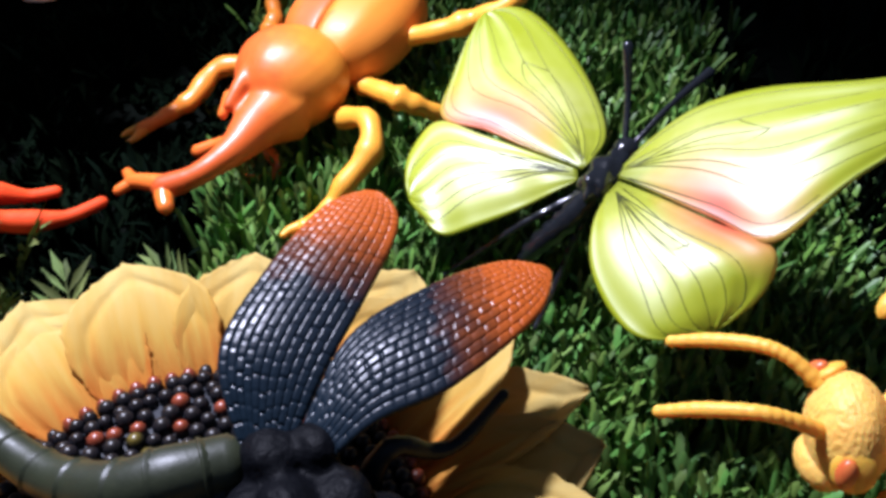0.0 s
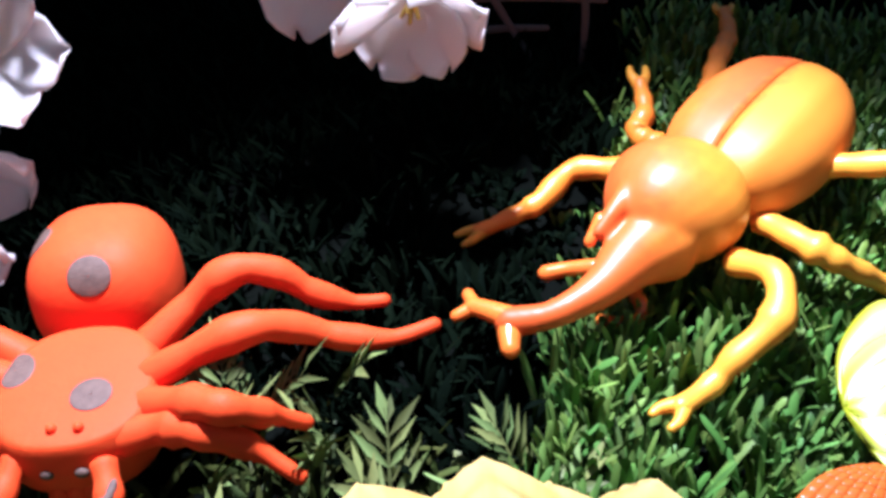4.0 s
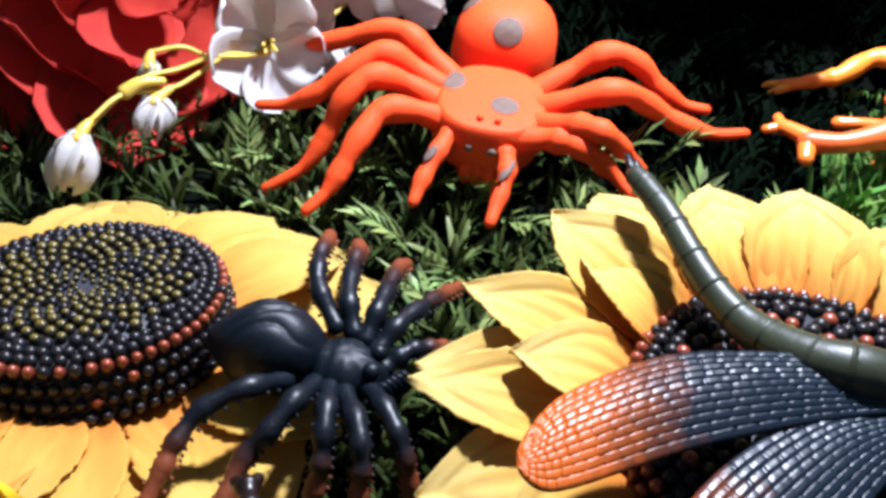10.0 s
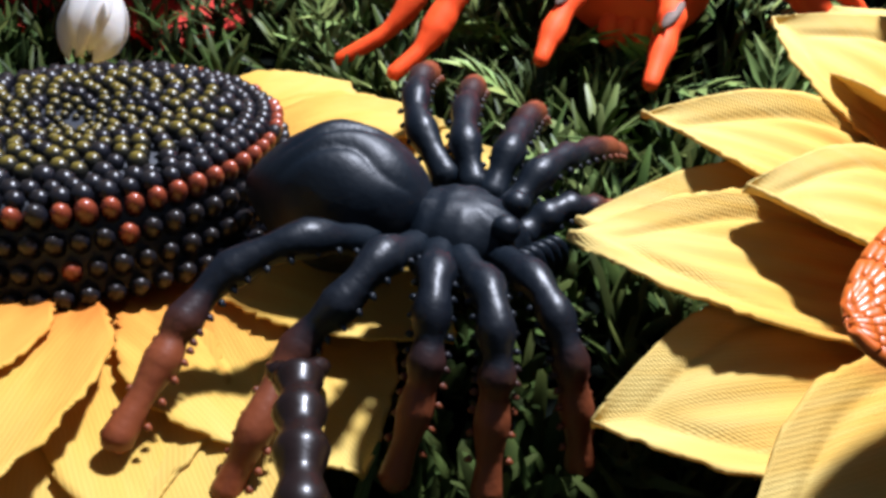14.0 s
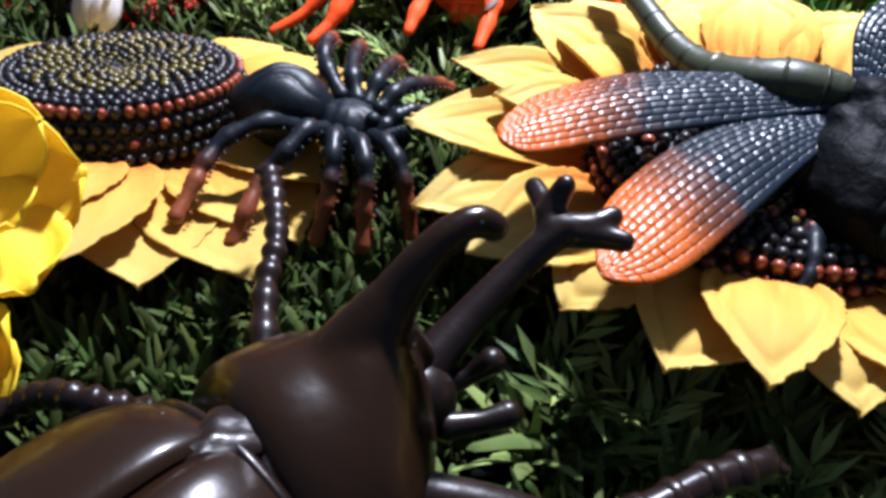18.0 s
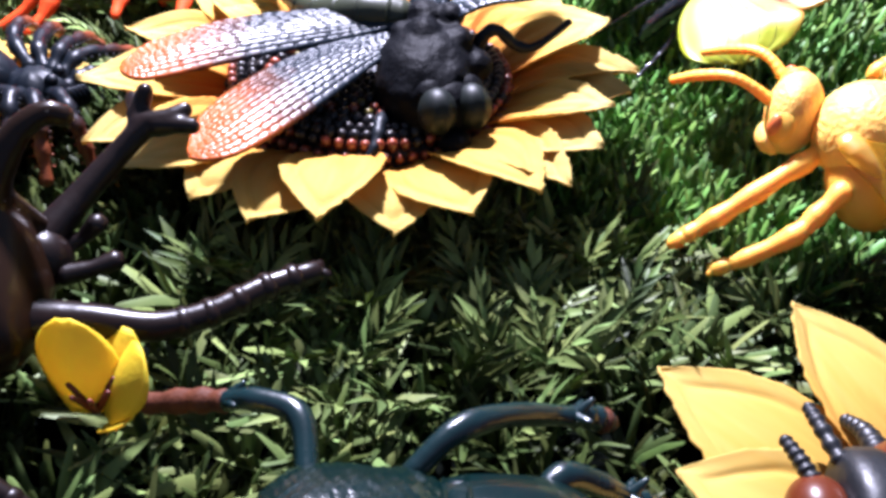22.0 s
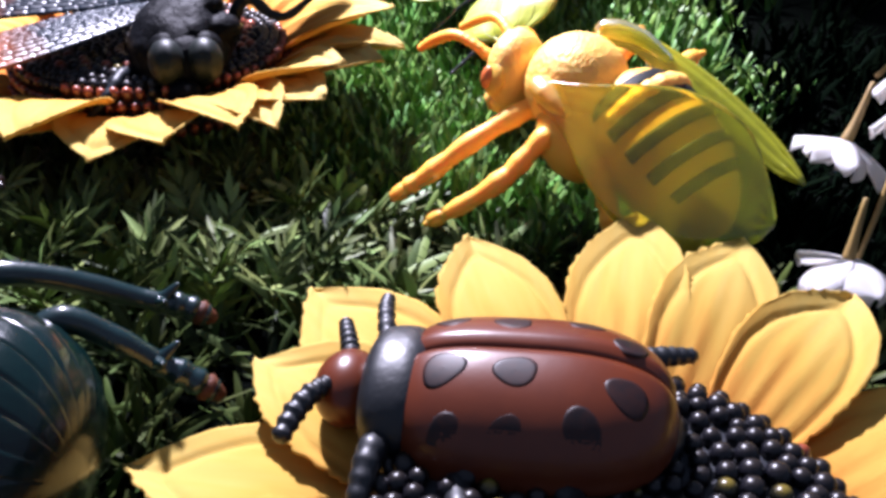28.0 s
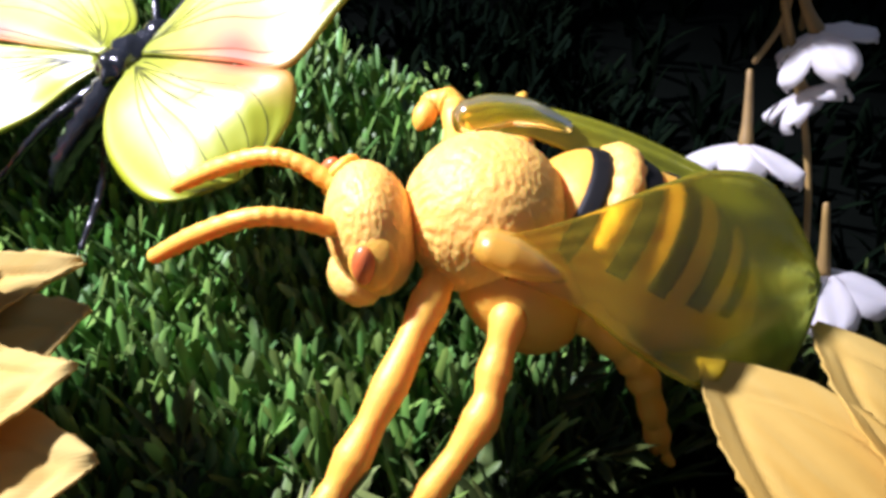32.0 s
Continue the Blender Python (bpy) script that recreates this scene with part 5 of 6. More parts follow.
melt(part("neck_shield", joined(blob((-67.5, -40, 8.5), AH, (16, 20.5, 16.5), shape=shield_shape, nu=56, nv=36),
                                tube([(-70, -41, 12), (-68.5, -34.5, 21), (-66.5, -28, 30), (-64.5, -22.5, 36.5), (-62, -17.5, 39), (-59.5, -15, 37.5)], (13.0, 6.8, 3.7, 2.7, 2.4, 2.4), 20, 6),
                                tube([(-66, -29, 26), (-64, -23, 14), (-63, -21, 4)], (2.6, 2.4, 2.2), 10, 6)), M["brown"], rb, "brown shield that rises into a horn"), 0.0007, 14)
part("head", blob((-62.5, -26, 9), AH, (6, 6, 7)), M["brown_black"], rb)
FORK = [tube([(-64, -24, 12), (-62.5, -14, 17), (-60, -4, 23), (-57, 3, 28)], (4.1, 3.1, 2.6, 2.8), 14)]
for line in ([(-58, 2, 27.5), (-62, 6, 28.5), (-66.3, 9.7, 28.7)], [(-60, 4, 28.5), (-60, 5.5, 31), (-59.4, 6.8, 34)], [(-57, 3, 28), (-53, 5.5, 29.5), (-51, 9, 30.5)], [(-55, 3.5, 28), (-51, 5, 28.5), (-47, 6, 28.8)]):
    FORK.append(tube(line, (2.8, 2.1, 1.8), 12))
melt(part("forked_horn", joined(*FORK), M["brown_black"], rb, "forked front horn"), 0.0005, 8)
part("feeler", tube([(-61, -22, 10), (-58, -19, 12), (-55.6, -16.5, 15)], (2.2, 1.6, 2.3), 9), M["brown_black"], rb)
part("feeler", tube([(-57, -27, 8), (-53, -23, 8.5), (-50, -19, 9)], (2.4, 1.8, 2.3), 9), M["brown_black"], rb)
RL = [
    [(-54, -40, 8), (-44, -34, 7), (-34, -28, 5), (-27, -20, 5), (-21, -9, 6), (-14.6, 0.4, 6)],
    [(-85, -36, 8), (-96, -24, 10), (-102, -15, 12), (-110, -7, 13), (-118, 0, 11.5)],
    [(-94, -52, 6), (-99, -57, 10), (-106, -59, 8), (-112, -62, 3), (-118, -72, -3)],
    [(-104, -82, 6), (-114, -84, 9), (-124, -92, 2), (-134, -96, -6)],
    [(-58, -74, 4), (-46, -74, 6), (-38, -68, 2), (-28, -66, -5)]]
for line in RL:
    front = line is RL[0]
    lobed = line[0][0] < -80
    leg = part("leg", tube(line, (2.6, 2.3, 2.1, 2.0, 2.1, 2.0), 14, 16, 0.42, 9) if lobed else tube(line, (4.2, 3.6, 3.1, 2.9, 2.8, 2.5) if front else (3.6, 3.0, 2.7, 2.3, 2.0, 1.9), 12), M["brown_black"], rb)
    p = smooth_line(line, 6)
    for k in () if lobed else range(len(p) // 2, len(p) - 1, 3):
        part("knuckle", blob(p[k], p[k] - p[k - 1], (2.7, 3.4, 3.2) if front else (2.2, 2.35, 2.3), nu=14, nv=10), M["brown_black"], leg)
    for s in (-1, 1):
        side = np.cross(p[-1] - p[-3], (0, 0, 1))
        side = side / np.linalg.norm(side) * s
        part("claw", tube([p[-1], p[-1] + (p[-1] - p[-2]) * 0.9 + side * 2.2], (1.6, 1.0), 8, 3), M["brown_black"], leg)

# blue-green dung beetle
dg = thing("toy_beetle", (30, -62, -8), "glossy blue-green black toy dung beetle with a rust head", "toy beetle")
AH = (-0.93, -0.37, 0.0)


def ridged(l, w, h):
    l, w, h = fat(l, w, h, 3.2, 2.2)
    k = 1.0
    if h > -0.35:
        f = (math.atan2(w, h) / (2 * math.pi) * 26 + 0.15 * math.sin(3 * l)) % 1.0
        fade = (1 - max(0, l) ** 8) * (1 - max(0, -l) ** 4)
        k = 1 - (0.045 * (1 - f) + 0.05 * math.exp(-((f - 0.02) / 0.07) ** 2) + 0.05 * math.exp(-((f - 1.02) / 0.07) ** 2)) * fade
    return (l, w * k, h * k)


part("wing_case", blob((51, -57, 5), AH, (20, 25.5, 20.6), shape=ridged, nu=312, nv=34), M["teal"], dg)
part("neck_shield", blob((27.6, -64.9, 7.2), AH, (15.6, 22.6, 17.6), shape=lambda l, w, h: tuple(c * lumps(*fat(l, w, h, 3.6, 4.5), 0.020, 27) for c in fat(l, w, h, 3.6, 4.5)), nu=150, nv=96), M["teal_lump"], dg)
for x, r in ((43.4, 1.0), (40.2, 0.97)):
    part("collar", blob((x, -61 + (x - 42) * 0.4, 6), AH, (2.1, 24.6 * r, 19.6 * r), nu=48), M["teal"], dg)
part("head", blob((11, -72.8, 4.0), AH, (11.0, 15.5, 7.8), shape=lambda l, w, h: (l, w * (1 - 0.22 * max(0, l)), h * (1 - 0.35 * l) * lumps(l, w, h, 0.06, 7))), M["rust_dark"], dg, "black head with a rust painted rim")
f_, r_, u_ = axes(AH)
rim = [np.array((11, -72.8, 3.2)) + f_ * 10.4 * math.cos(a) + r_ * 15.0 * math.sin(a) * (1 - 0.2 * max(0, math.cos(a))) + u_ * (1.8 - 1.5 * math.cos(a)) for a in np.linspace(-1.75, 1.75, 15)]
part("head_rim", tube(rim, (1.6, 2.6, 3.0, 2.6, 1.6), 14, 4), M["rust"], dg, "rust painted rim of the head")
part("head_patch", blob((3.5, -64.5, 7.2), AH, (6.5, 6, 4), shape=lambda l, w, h: tuple(c * lumps(l, w, h, 0.05, 6) for c in (l, w, h))), M["rust"], dg, "rust painted cheek of the head")
part("horn", tube([(15, -68, 12), (7, -70.5, 12), (-1, -72, 10.5), (-8, -72.5, 8.2)], (6.5, 4.6, 2.7, 0.7), 16), M["rust_dark"], dg, "short pointed horn")
legs(dg, [
    [(12, -48, 8), (5, -39, 11), (-4, -38.5, 10), (-10, -39, 7)],
    [(27, -42, 12), (31, -34, 16), (36, -25, 13), (42, -15, 6), (46, -11, 3.5)],
    [(46, -40, 12), (49, -33, 14), (55, -28, 9), (59, -24.5, 4)]], (1.9, 2.3, 2.1, 1.9), M["teal_leg"], rings=3, ridge=0.10)
for line in ([(-10, -39, 7), (-17, -39.5, 4), (-26, -41, 0)], [(46, -11, 3.5), (49, -8, 2), (52, -6, 0)], [(59, -24.5, 4), (63, -22, 1), (66, -20, -2)]):
    near_head = line[0][0] < 0
    foot = part("foot", tube(line, (2.0, 2.4, 2.0), 12, 12, 0.26, 3), M["rust"] if near_head else M["teal_leg"], dg, "" if near_head else "ringed dark foot")
    if not near_head:
        part("toe", tube([np.array(line[-1]) - (np.array(line[-1]) - line[-2]) * 0.25, np.array(line[-1]) + (np.array(line[-1]) - line[-2]) * 0.35], (2.6, 2.0, 1.4), 10, 4), M["rust"], foot, "rust painted toe")
    for reach in ((2.5, 2.5, 3.5), (3.5, -2.0, 2.5), (0.5, 3.5, 1.0)):
        part("spur", tube([np.array(line[0]), np.array(line[0]) + reach], (1.7, 0.5), 8, 3), M["teal_leg"], foot)

# leaf beetle on the right sunflower
lb = thing("toy_beetle", (112, -10, 4), "brick-red toy leaf beetle with black spots on the sunflower", "toy beetle")
AH = (-0.93, -0.32, -0.10)
LC, LS = np.array((117.5, -3.5, 6.5)), (22, 16, 12)


def lady_case(l, w, h):
    l, w, h = fat(l, w, h, 3.4, 2.5)
    if h < -0.25:
        h = -0.25 + (h + 0.25) * 0.75
    rim = 0.05 * math.exp(-((h + 0.2) * 9) ** 2)
    return (l, w * (1 + rim), h)


def lady_half(side):
    def shape(l, w, h):
        l, w, h = lady_case(l, w, h)
        w2 = w if w * side > 0 else 0.0
        return (l, w2 + side * 0.012, h - (0.09 * math.exp(-(w2 * 14) ** 2) if h > 0 else 0))
    return shape


f_, r_, u_ = axes(AH)
CASES = {side: part("wing_case", blob(LC, AH, LS, shape=lady_half(side), nu=120, nv=70), M["lady_red"], lb) for side in (-1, 1)}
part("under_body", blob(LC - u_ * 3.5, AH, (23.5, 14.5, 9.5)), M["lady_black"], lb)
part("neck_shield", blob((98.4, -10.3, 5.2), AH, (6.4, 12.8, 9.6), shape=lambda l, w, h: fat(max(-0.8, l), w, h, 3.4, 2.4), nu=40, nv=28), M["lady_black"], lb)
part("head", blob((89.6, -13.4, 4.5), AH, (5.6, 7, 6)), M["lady_red"], lb)


def case_point(l, w):
    h = math.sqrt(max(0.0, 1 - l * l - w * w))
    l, w, h = lady_case(l, w, h)
    return LC + f_ * l * LS[0] + r_ * w * LS[1] + u_ * h * LS[2]


for l, w, size in ((l, -w, k) for l, w, k in ((0.62, -0.42, 0.15), (0.58, 0.30, 0.16), (0.16, -0.40, 0.15), (0.10, 0.36, 0.16), (0.55, 0.76, 0.13), (0.14, 0.86, 0.14), (-0.34, 0.76, 0.15), (-0.62, 0.40, 0.15), (-0.36, -0.5, 0.14), (-0.66, -0.2, 0.13))):
    pts, faces = [], []
    for i, (grow, lift) in enumerate(((0.02, 1.010), (0.25, 1.010), (0.45, 1.010), (0.65, 1.010), (0.82, 1.010), (0.97, 1.008), (1.0, 0.98))):
        for j in range(28):
            a = 2 * math.pi * j / 28
            r = size * grow * (1 + 0.07 * math.sin(3 * a + l * 9))
            q = np.array((l + r * math.cos(a) * 0.95, w + r * math.sin(a)))
            q *= min(1, 0.97 / np.linalg.norm(q))
            pts.append(LC + (case_point(*q) - LC) * lift)
            k, n = i * 28 + j, i * 28 + (j + 1) % 28
            if i:
                faces.append((k - 28, k, n, n - 28))
    part("spot", (pts, faces), M["lady_spot"], CASES[1 if w > 0 else -1], "black spot")
legs(lb, [[(87, -9, 7.5), (84.5, -6, 8), (82, -3, 8)], [(91, -4, 9), (87, 2, 9.5), (85, 6, 9)]], (1.6, 1.5, 1.2), M["lady_black"], "antenna", rings=5, ridge=0.3)
legs(lb, [[(88.5, -18, 8), (87.8, -21, 8), (87.5, -25, 7), (88.2, -29, 6)]], (1.4, 1.7, 1.8, 1.5), M["lady_black"], "antenna", rings=6, ridge=0.26)
legs(lb, [[(100, -19, 5), (101, -25, 5.5), (102.5, -30, 3.5), (103.5, -34, 0.5)], [(112, -18, 3), (117, -27, 4), (123, -31, 4.5), (129, -33, 5)], [(126, 14, 5), (131, 19, 6.5), (136, 23, 6.5)], [(126, -14, 4), (135, -22, 5), (143, -27, 5)], [(100, 4, 4), (97, 11, 3), (94, 15, 1)]], (2.3, 2.3, 1.8, 1.4), M["lady_black"], rings=7, ridge=0.13)

# bee
be = thing("toy_bee", (95, 84, -9), "yellow rubber toy bee with black stripes and translucent wings", "toy bee")


def furry(amp, freq, seed, low=0.0):
    """Tufts moulded on the upper side; smooth below."""
    def shape(l, w, h):
        k = 1 + (amp * (abs(math.sin(freq * w + 2.2 * math.sin(freq * 0.55 * l + seed))) * abs(math.sin(freq * 0.7 * h + 1.6 * math.sin(freq * 0.5 * w + seed) + freq * 0.9 * l)) - 0.4)) * (1 if h > low else 0.25)
        return (l * k, w * k, h * k)
    return shape


part("thorax", blob((87.5, 88.5, 26), (-0.93, 0.12, 0.12), (12.6, 12.8, 12.6), shape=furry(0.026, 33, 0.4, -0.35), nu=150, nv=100), M["yellow_fur"], be)
part("head", blob((70.2, 91.5, 25.2), (-0.98, 0.1, -0.1), (6.8, 9.8, 10.6), shape=furry(0.03, 27, 1.4, 0.0), nu=120, nv=80), M["yellow_fur"], be)
part("snout", blob((67.2, 90.5, 18), (-0.6, 0, -0.8), (4.0, 6, 4.4), shape=furry(0.06, 9, 0.4, -1)), M["yellow_fur"], be)
for c, n in (((68.0, 82.6, 25.0), (-0.45, -0.85, 0.2)), ((67.8, 99.2, 31.0), (-0.45, 0.7, 0.5))):
    socket = part("eye_socket", blob(c, n, (1.6, 3.6, 4.4)), M["yellow"], be)
    part("eye", blob(np.array(c) + np.array(n) * 0.9 + np.array((-1.2, 0, 0.2)), n, (1.5, 1.7, 2.9)), M["red_eye"], socket, "red painted eye")
part("belly", blob((91, 82, 16), (-0.5, 0.25, 0.7), (12, 9.5, 9)), M["yellow"], be)
AB, AC, AS = (-0.78, 0.33, 0.50), np.array((113, 83.5, 15.5)), (22.5, 13.8, 14.2)


def ab_bee(l, w, h):
    l, w, h = fat(l, w, h, 2.6, 2.0)
    k = (1 - 0.22 * max(0, -l) ** 2) * (1 + 0.018 * math.sin(l * 17 + 0.6))
    return (l, w * k, h * k)


ab = part("abdomen", blob(AC, AB, AS, shape=ab_bee, nu=48, nv=40), M["yellow"], be)
f_, r_, u_ = axes(AB)
for l, wide, lo in ((0.70, 0.07, -2.9), (0.36, 0.075, 0.1), (0.06, 0.075, 0.15), (-0.24, 0.07, 0.2), (-0.52, 0.06, 0.25)):
    band = []
    for d in np.linspace(-wide, wide, 5):
        row = []
        for a in np.linspace(lo, math.pi + 2.9 if lo < 0 else math.pi - lo, 30):
            q = math.sqrt(1 - (l + d) ** 2)
            x, y, z = ab_bee(l + d, q * math.cos(a), q * math.sin(a))
            row.append(AC + f_ * x * AS[0] + (r_ * AS[1] * y + u_ * AS[2] * z) * 1.02)
        band.append(row)
    part("stripe", sheet(band, 0.16), M["dark_stripe"], ab, "black stripe")
fur_ring = [AC + f_ * 11.5 + (r_ * math.cos(a) * 12.2 + u_ * math.sin(a) * 12.2) for a in np.linspace(0.3, math.pi - 0.3, 9)]
part("fur_ring", tube(fur_ring, (1.6, 2.6, 2.8, 2.6, 1.6), 12, 5, 0.2, 9), M["yellow_fur"], ab)
legs(be, [[(64.5, 88.5, 28), (58, 88.5, 31), (52.3, 89.6, 31.6), (45, 93.5, 28), (38.8, 97.1, 23.6)], [(66, 97, 31), (61, 100.5, 34), (56.4, 103.5, 34.1), (50, 108, 31), (43.8, 111.9, 27.1)]], (1.6, 1.35, 1.4, 1.5, 1.2), M["yellow"], "antenna", rings=14, ridge=0.09)
for line in (
    [(79, 84, 20), (75.4, 80.1, 17.9), (67.1, 72.6, 10.8), (60, 68, 3.5), (55, 64.8, -1.1), (53, 63.5, -3)],
    [(88, 79, 18), (85.6, 74.4, 16.1), (82, 70.5, 10.5), (78.4, 66.7, 5.7), (70, 63.5, -2), (63.3, 61.7, -7.1)],
    [(99, 75, 13), (104, 70, 8), (107, 68, 2), (110, 66, -10)],
    [(88, 98, 26), (91, 110, 29), (93, 117, 32), (90.5, 120, 32), (88, 119, 30)],
    [(96, 97, 24), (104, 112, 27), (108, 122, 29)]):
    leg = part("leg", tube(line, (2.8, 2.6, 2.4, 2.5, 2.1, 1.5), 14, 10, 0.24, 5), M["yellow"], be)
    p = smooth_line(line, 8)
    part("claw", tube([p[-1], p[-1] + (p[-1] - p[-3]) * 0.9 + (0.8, -1.2, 0.5)], (1.4, 0.8), 8, 3), M["yellow"], leg)
    for n, k in enumerate(range(6, len(p) - 1, 8)):
        part("joint", blob(p[k], p[k] - p[k - 1], (3.6, 2.42 - 0.08 * n, 2.42 - 0.08 * n), shape=lumpy(0.09, 5, n), nu=16, nv=12), M["yellow"], leg)
part("wing", sheet(between([(83, 75, 30), (95, 73.5, 32), (108, 74, 34.5), (118, 75.5, 34.5), (129, 76, 30.5), (140, 74, 19)], [(84, 72.5, 25), (93, 68, 21), (101, 62.5, 14), (112, 60.5, 6), (126, 62.5, 1), (141, 69, 5)], 34, 22, 1.2, 5, 0.3), 0.7), M["clear_yellow"], be, "translucent yellow-green wing")
part("wing_knob", tube([(82.8, 75.8, 28.6), (85.5, 74.2, 27.6), (88.5, 72.6, 26.2), (92, 71.0, 24.6)], (3.2, 3.6, 2.8, 1.2), 18, 6, flat=0.8), M["clear_amber"], be, "thick translucent wing root")
part("wing", sheet(between([(88, 100, 37), (96, 101, 38), (108, 101, 34.5), (120, 99, 29.5), (134, 95, 22), (144, 89.5, 15.5)], [(90, 97, 35), (98, 97, 34), (110, 95, 28), (124, 92.5, 21), (135, 90, 16), (143, 88.5, 14)], 30, 14, 1.0, 3, 0.3), 0.9), M["lime_wing"], be, "translucent yellow-green wing")
part("wing_knob", tube([(88.5, 100, 37), (93, 100, 37.3), (99, 99.5, 36.5), (106, 98.5, 33.5)], (3.0, 3.2, 2.6, 1.4), 14), M["clear_yellow"], be, "thick translucent wing root")

# ---- the other artificial flowers ----


def blossom(parent, c, face, size, mat, count=5, seed=0, cup=0.5, turn=0.0, middle=None, wide=1.0, spread=1.0):
    """Round cloth petals set round a middle, facing the given way."""
    rng = random.Random(seed)
    f, r, u = axes(face, (0.13, 0.31, 0.94))
    for k in range(count):
        a = 2 * math.pi * k / count + turn + rng.uniform(-0.15, 0.15)
        d, e = r * math.cos(a) + u * math.sin(a), -r * math.sin(a) + u * math.cos(a)
        grid = []
        L, w0 = size * rng.uniform(0.8, 1.15), size * rng.uniform(0.40, 0.52) * wide
        bend, roll = cup + rng.uniform(-0.3, 0.45) * min(1, cup + 0.4), rng.uniform(-0.25, 0.25)
        for i in range(15):
            s = i / 14
            w = w0 * float(np.interp(s, (0, 0.2, 0.45, 0.7, 0.86, 0.95, 1), (0.28, 0.6, 0.95, 1, 0.8, 0.5, 0.18)))
            row = []
            for j in range(11):
                v = j / 5 - 1
                lift = bend * L * (s**1.6) * 0.7 + 0.22 * L * v * v * s + 0.06 * L * math.sin(5 * v + seed + k) * s + roll * w * v
                row.append(np.asarray(c) + d * (s - 0.10 * v * v * s) * L * (spread if spread == 1 else spread * math.sin(math.pi * (0.12 + 0.72 * s))) + e * v * w + f * lift)
            grid.append(row)
        part("petal", sheet(grid, 0.4), mat, parent)
    if middle:
        for k in range(4):
            a = k * 1.7 + seed
            tip = np.asarray(c) + f * size * 0.35 + (r * math.cos(a) + u * math.sin(a)) * size * 0.12
            part("stamen", tube([np.asarray(c), tip], (size * 0.05, size * 0.03), 6, 3), middle, parent)


wl = thing("flower_spray", (-235, 100, -16), "spray of white cloth blossoms on yellow stems", "artificial flower")
for line in ([(-239, 182, 20), (-237, 161, 9), (-238, 145, 9), (-240, 135, 9), (-234, 122, 7), (-244, 108, 7), (-249, 101, 10.6), (-253.6, 92.6, 10)],
             [(-241, 184, 22), (-240, 160, 12), (-242, 142, 11), (-236, 121, 7.3), (-241.6, 112, 6.8), (-244, 100.5, 2.6), (-245.3, 92, 1), (-249.7, 81, 2), (-250, 74.5, 2), (-249, 65, -1)],
             [(-244, 108, 7), (-248, 98, 4.5), (-250, 86, 5), (-252, 76, 0), (-250, 66, -3)],
             [(-239, 182, 20), (-240, 198, 36), (-252, 226, 60)], [(-238, 150, 9), (-232, 151, 6), (-228, 150, 2)]):
    part("stem", tube(line, (0.9, 0.8, 0.75, 0.8), 8), M["stem_yellow"], wl)
for line in ([(-245.3, 92, 1), (-246, 88, -0.5), (-246, 85, -2)], [(-249, 65, -1), (-248.5, 62, -2.5), (-248, 59, -4.5)], [(-253.6, 92.6, 10), (-253, 91, 8), (-252.6, 90, 6)], [(-246, 90, 4), (-249, 84, 4.5), (-251, 79, 2)]):
    part("calyx", tube(line, (1.2, 1.9, 2.4), 10), M["stem_yellow"], wl)
for n, (c, face, size, cup, wide, spread) in enumerate((((-236, 124.7, 9.8), (0.66, -0.52, 0.12), 20, 0.22, 1.15, 1.0), ((-242.5, 138, 11), (0.62, -0.55, 0.20), 19, 0.3, 1.1, 1.0), ((-219, 162, 30), (0.45, -0.72, -0.40), 24, 0.25, 0.95, 1.0), ((-246, 87, 0), (0.05, -0.35, -0.9), 11.5, 1.3, 1.1, 0.45), ((-248, 61, -2.5), (-0.05, -0.4, -0.9), 14, 1.2, 0.9, 0.5), ((-252.6, 91, 8.5), (0, -0.2, -0.97), 7, 1.2, 0.9, 0.4),
                                                ((-240, 196, 48), (0.55, -0.6, 0.5), 22, 0.4, 0.9, 1.0), ((-272, 205, 40), (0.55, -0.6, 0.5), 21, 0.4, 0.9, 1.0), ((-290, 200, 22), (0.6, -0.5, 0.6), 21, 0.4, 0.9, 1.0), ((-213, 198, 60), (0.5, -0.7, 0.3), 21, 0.5, 0.95, 1.0), ((-226, 188, 34), (0.5, -0.6, -0.4), 19, 0.6, 1.2, 1.0), ((-228, 150, 2), (0.5, -0.5, -0.6), 11, 0.9, 1.4, 0.7))):
    blossom(wl, c, face, size, M["white_petal"], 5, n, cup, n * 0.7 + 0.5, M["stem_yellow"], wide, spread)
wb = thing("flower_spray", (-114, 236, 20), "white cloth blossoms hanging in the dark behind", "artificial flower")
part("stem", tube([(-150, 262, 112), (-128, 246, 92), (-114, 236, 70)], (1.4, 1.4, 1.2), 8), M["stem_yellow"], wb)
part("stem", tube([(-170, 262, 112), (-152, 256, 96), (-146, 250, 84)], (1.4, 1.4, 1.2), 8), M["stem_yellow"], wb)
for n, (c, face, size) in enumerate((((-114, 235, 71), (0.15, -0.75, -0.55), 18), ((-146, 249, 82), (0.4, -0.6, -0.5), 24), ((-128, 262, 100), (0.3, -0.6, -0.5), 24))):
    blossom(wb, c, face, size, M["white_petal"], 5, n + 20, 0.7, n, M["stem_yellow"], 1.3)
wr = thing("flower_spray", (158, 95, -12), "spray of white cloth blossoms on a thin stem beside the bee", "artificial flower")
part("stem", tube([(159, 92, -4), (160, 98, 14), (159, 105, 32), (151, 106, 50), (146, 106, 66), (140, 108, 84)], (0.6, 0.65, 0.7, 0.75, 0.8), 8), M["stem_brown"], wr)
part("stem", tube([(159, 108, 42), (157, 107, 55), (152, 107, 70), (150, 108, 84)], (0.6, 0.6, 0.7), 8), M["stem_brown"], wr)
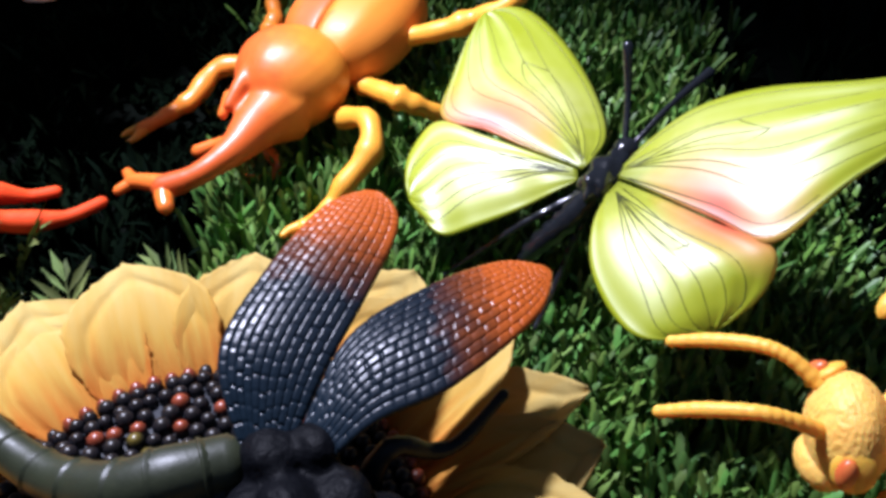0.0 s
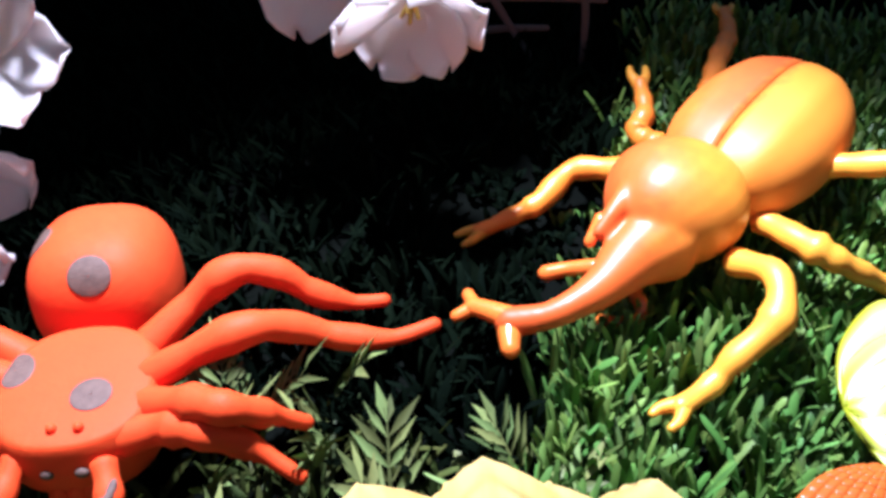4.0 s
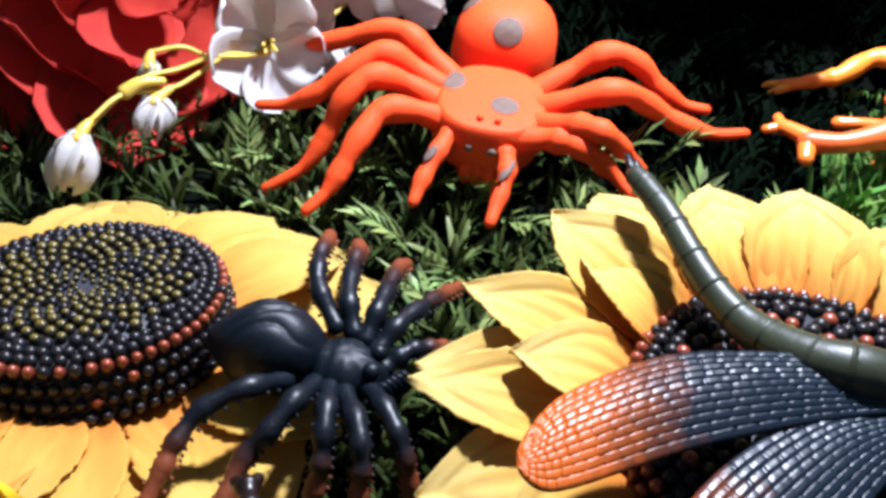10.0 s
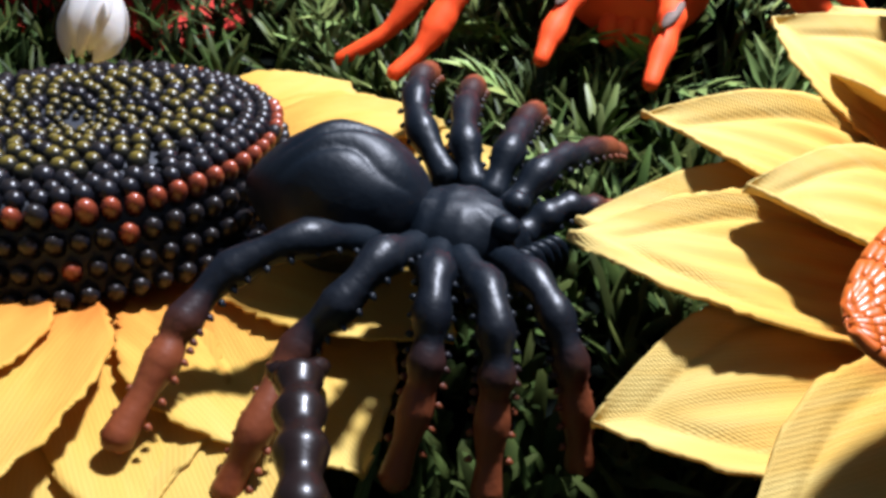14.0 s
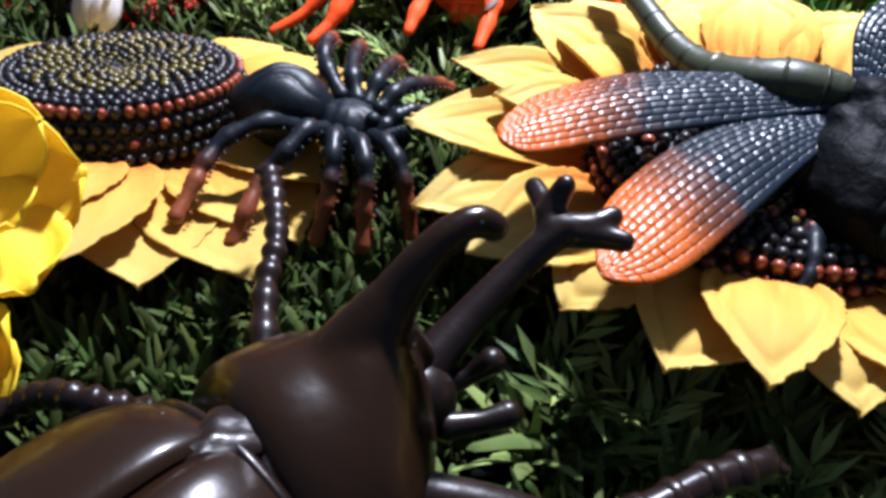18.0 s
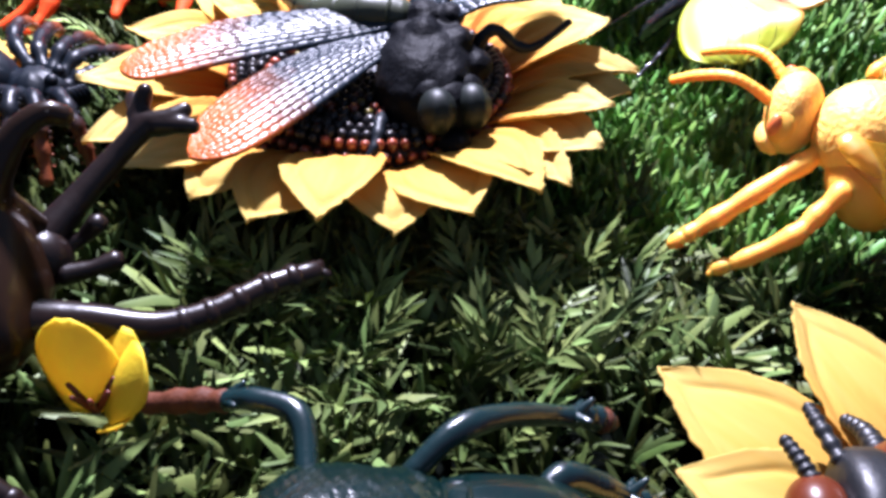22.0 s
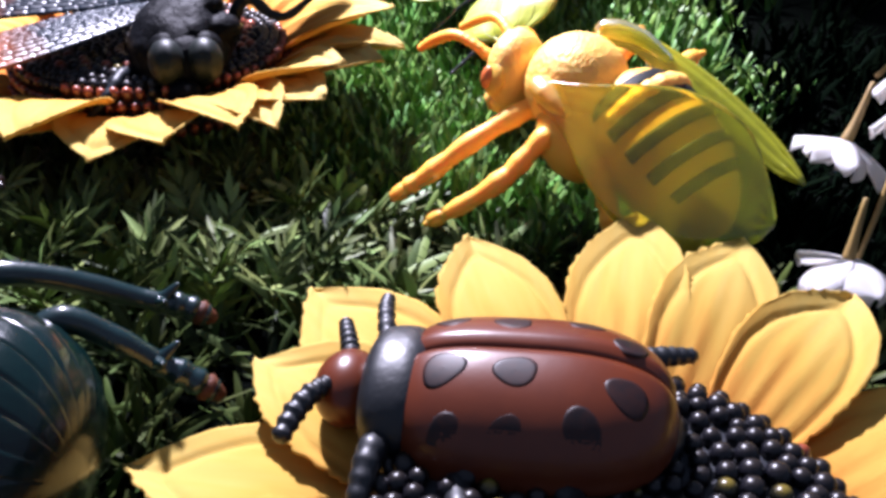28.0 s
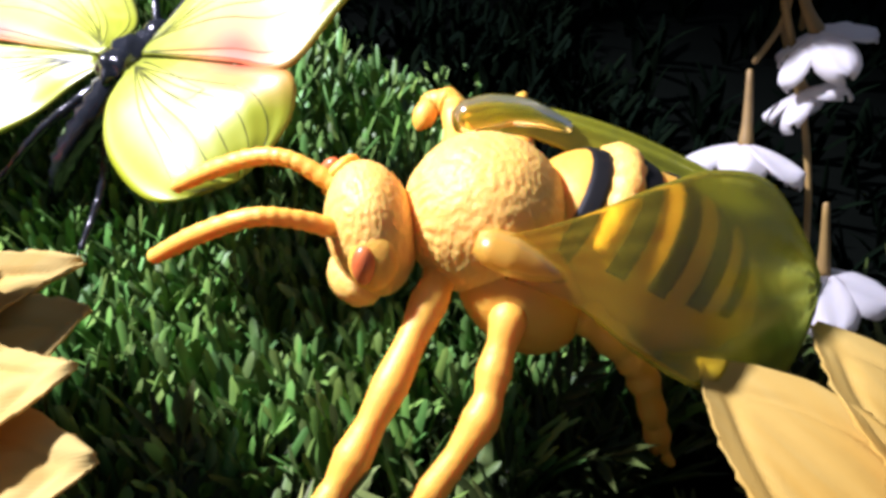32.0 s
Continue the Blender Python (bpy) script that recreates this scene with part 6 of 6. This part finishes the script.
for n, (c, face, size) in enumerate((((149, 105, 21), (-0.15, -0.35, -0.92), 13.5), ((158, 103, 43), (0.45, -0.3, -0.8), 12), ((159, 104, 31), (0.25, -0.5, -0.8), 11), ((157, 86, 1), (0.05, -0.2, -0.97), 14), ((138, 114, 60), (-0.4, -0.4, -0.8), 12.5), ((148, 107, 64), (0.2, -0.6, -0.75), 14), ((141, 107, 80), (-0.2, -0.5, -0.8), 13))):
    blossom(wr, c, face, size * 0.82, M["white_petal"], 5, n + 40, 0.45, n * 0.9, M["stem_brown"], 0.95)
    part("stem", tube([np.asarray(c, float), np.asarray(c) - np.array(face) * 5, np.asarray(c) - np.array(face) * 11 + (0, 1, 3)], (1.5, 1.0, 0.6), 8, 4), M["stem_brown"], wr)
part("stem", tube([(151, 109.5, 36), (154, 108, 43), (153, 106.5, 50), (150, 106, 56)], (0.6, 0.6, 0.7), 8), M["stem_brown"], wr)

tw = thing("dried_twig", (-105, 310, 25), "thin brown dried twig in the dark behind", "twig")
for line in ([(-119, 310, 58), (-108, 309, 42), (-94, 310, 22)], [(-85, 312, 62), (-82, 311, 46), (-82, 310, 26)], [(-130, 312, 46), (-105, 311, 49), (-76, 312, 50)], [(-128, 312, 34), (-110, 311, 38), (-94, 310, 40)]):
    part("branch", tube(line, (1.5, 1.3, 1.0), 7), M["twig"], tw)

rd = thing("red_flower", (-290, 120, -20), "large dark red cloth flower with loose petals", "artificial flower")
for n in range(5):
    blossom(rd, (-312 + 4 * n, 128 - 2 * n, -8 + 7 * n), (0.72, -0.5, 0.45), 62 - 10 * n, M["red_petal"], 7 - n, n + 60, 0.25 + 0.28 * n, n * 0.4, wide=1.25)
for n in range(3):
    blossom(rd, (-340 + 4 * n, 186 - 2 * n, 22 + 7 * n), (0.75, -0.55, 0.3), 52 - 12 * n, M["red_petal"], 6 - n, n + 71, 0.3 + 0.3 * n, 0.3 + n, wide=1.25)

yl = thing("yellow_flower", (-134, -44, -14), "bright lemon yellow cloth flower with overlapping petals", "artificial flower")
blossom(yl, (-149, -43, 13), (0.66, -0.30, 0.68), 22, M["lemon"], 5, 81, 0.30, 0.2, wide=1.15)
blossom(yl, (-147, -43, 17), (0.62, -0.25, 0.74), 14, M["lemon"], 4, 82, 0.75, 0.6, wide=1.2)
blossom(yl, (-137, -65, -2), (0.66, -0.35, 0.66), 20, M["lemon"], 5, 83, 0.30, 1.1, wide=1.15)
blossom(yl, (-135, -65, 2), (0.62, -0.35, 0.70), 12, M["lemon"], 4, 84, 0.75, 0.2, wide=1.2)
ys = thing("yellow_flower", (-37, -43, -12), "small lemon yellow cloth blossom between the beetles", "artificial flower")
for base, tip, across, wide in (((-37, -45, -4), (-42.5, -41, 14), (1, 0.5, 0), 6.4), ((-34, -44, -4), (-30, -36.5, 9), (0.9, -0.6, 0.1), 6.6), ((-36, -43, -4), (-36, -33, 8), (1, 0, 0), 5), ((-33, -46, -5), (-27, -45, -1), (0.2, 1, 0.1), 3)):
    base, tip, across = np.array(base, float), np.array(tip, float), np.array(across, float)
    out = np.cross(tip - base, across)
    out /= np.linalg.norm(out)
    grid = [[base + (tip - base) * (i / 11) + across * (wide * math.sin(math.pi * (0.08 + 0.9 * (i / 11) ** 1.2)) ** 0.6 * (j / 5 - 1)) + out * (0.5 * wide * ((j / 5 - 1) ** 2 - 0.4) * math.sin(math.pi * i / 11)) for j in range(11)] for i in range(12)]
    part("petal", sheet(grid, 0.4), M["lemon"], ys)
for k in range(7):
    a = k * 0.9
    part("calyx", tube([(-36, -44, -4), (-36 + 4 * math.cos(a), -44 + 4 * math.sin(a), 3)], (0.9, 0.5), 6, 3), M["stamen"], ys)

yd = thing("yellow_flower", (-4, -104, -12), "lemon yellow cloth flower beside the dung beetle", "artificial flower")
blossom(yd, (-6, -108, -4), (-0.1, 0.3, 0.95), 26, M["lemon"], 6, 95, 0.35, 0.4, wide=1.2)
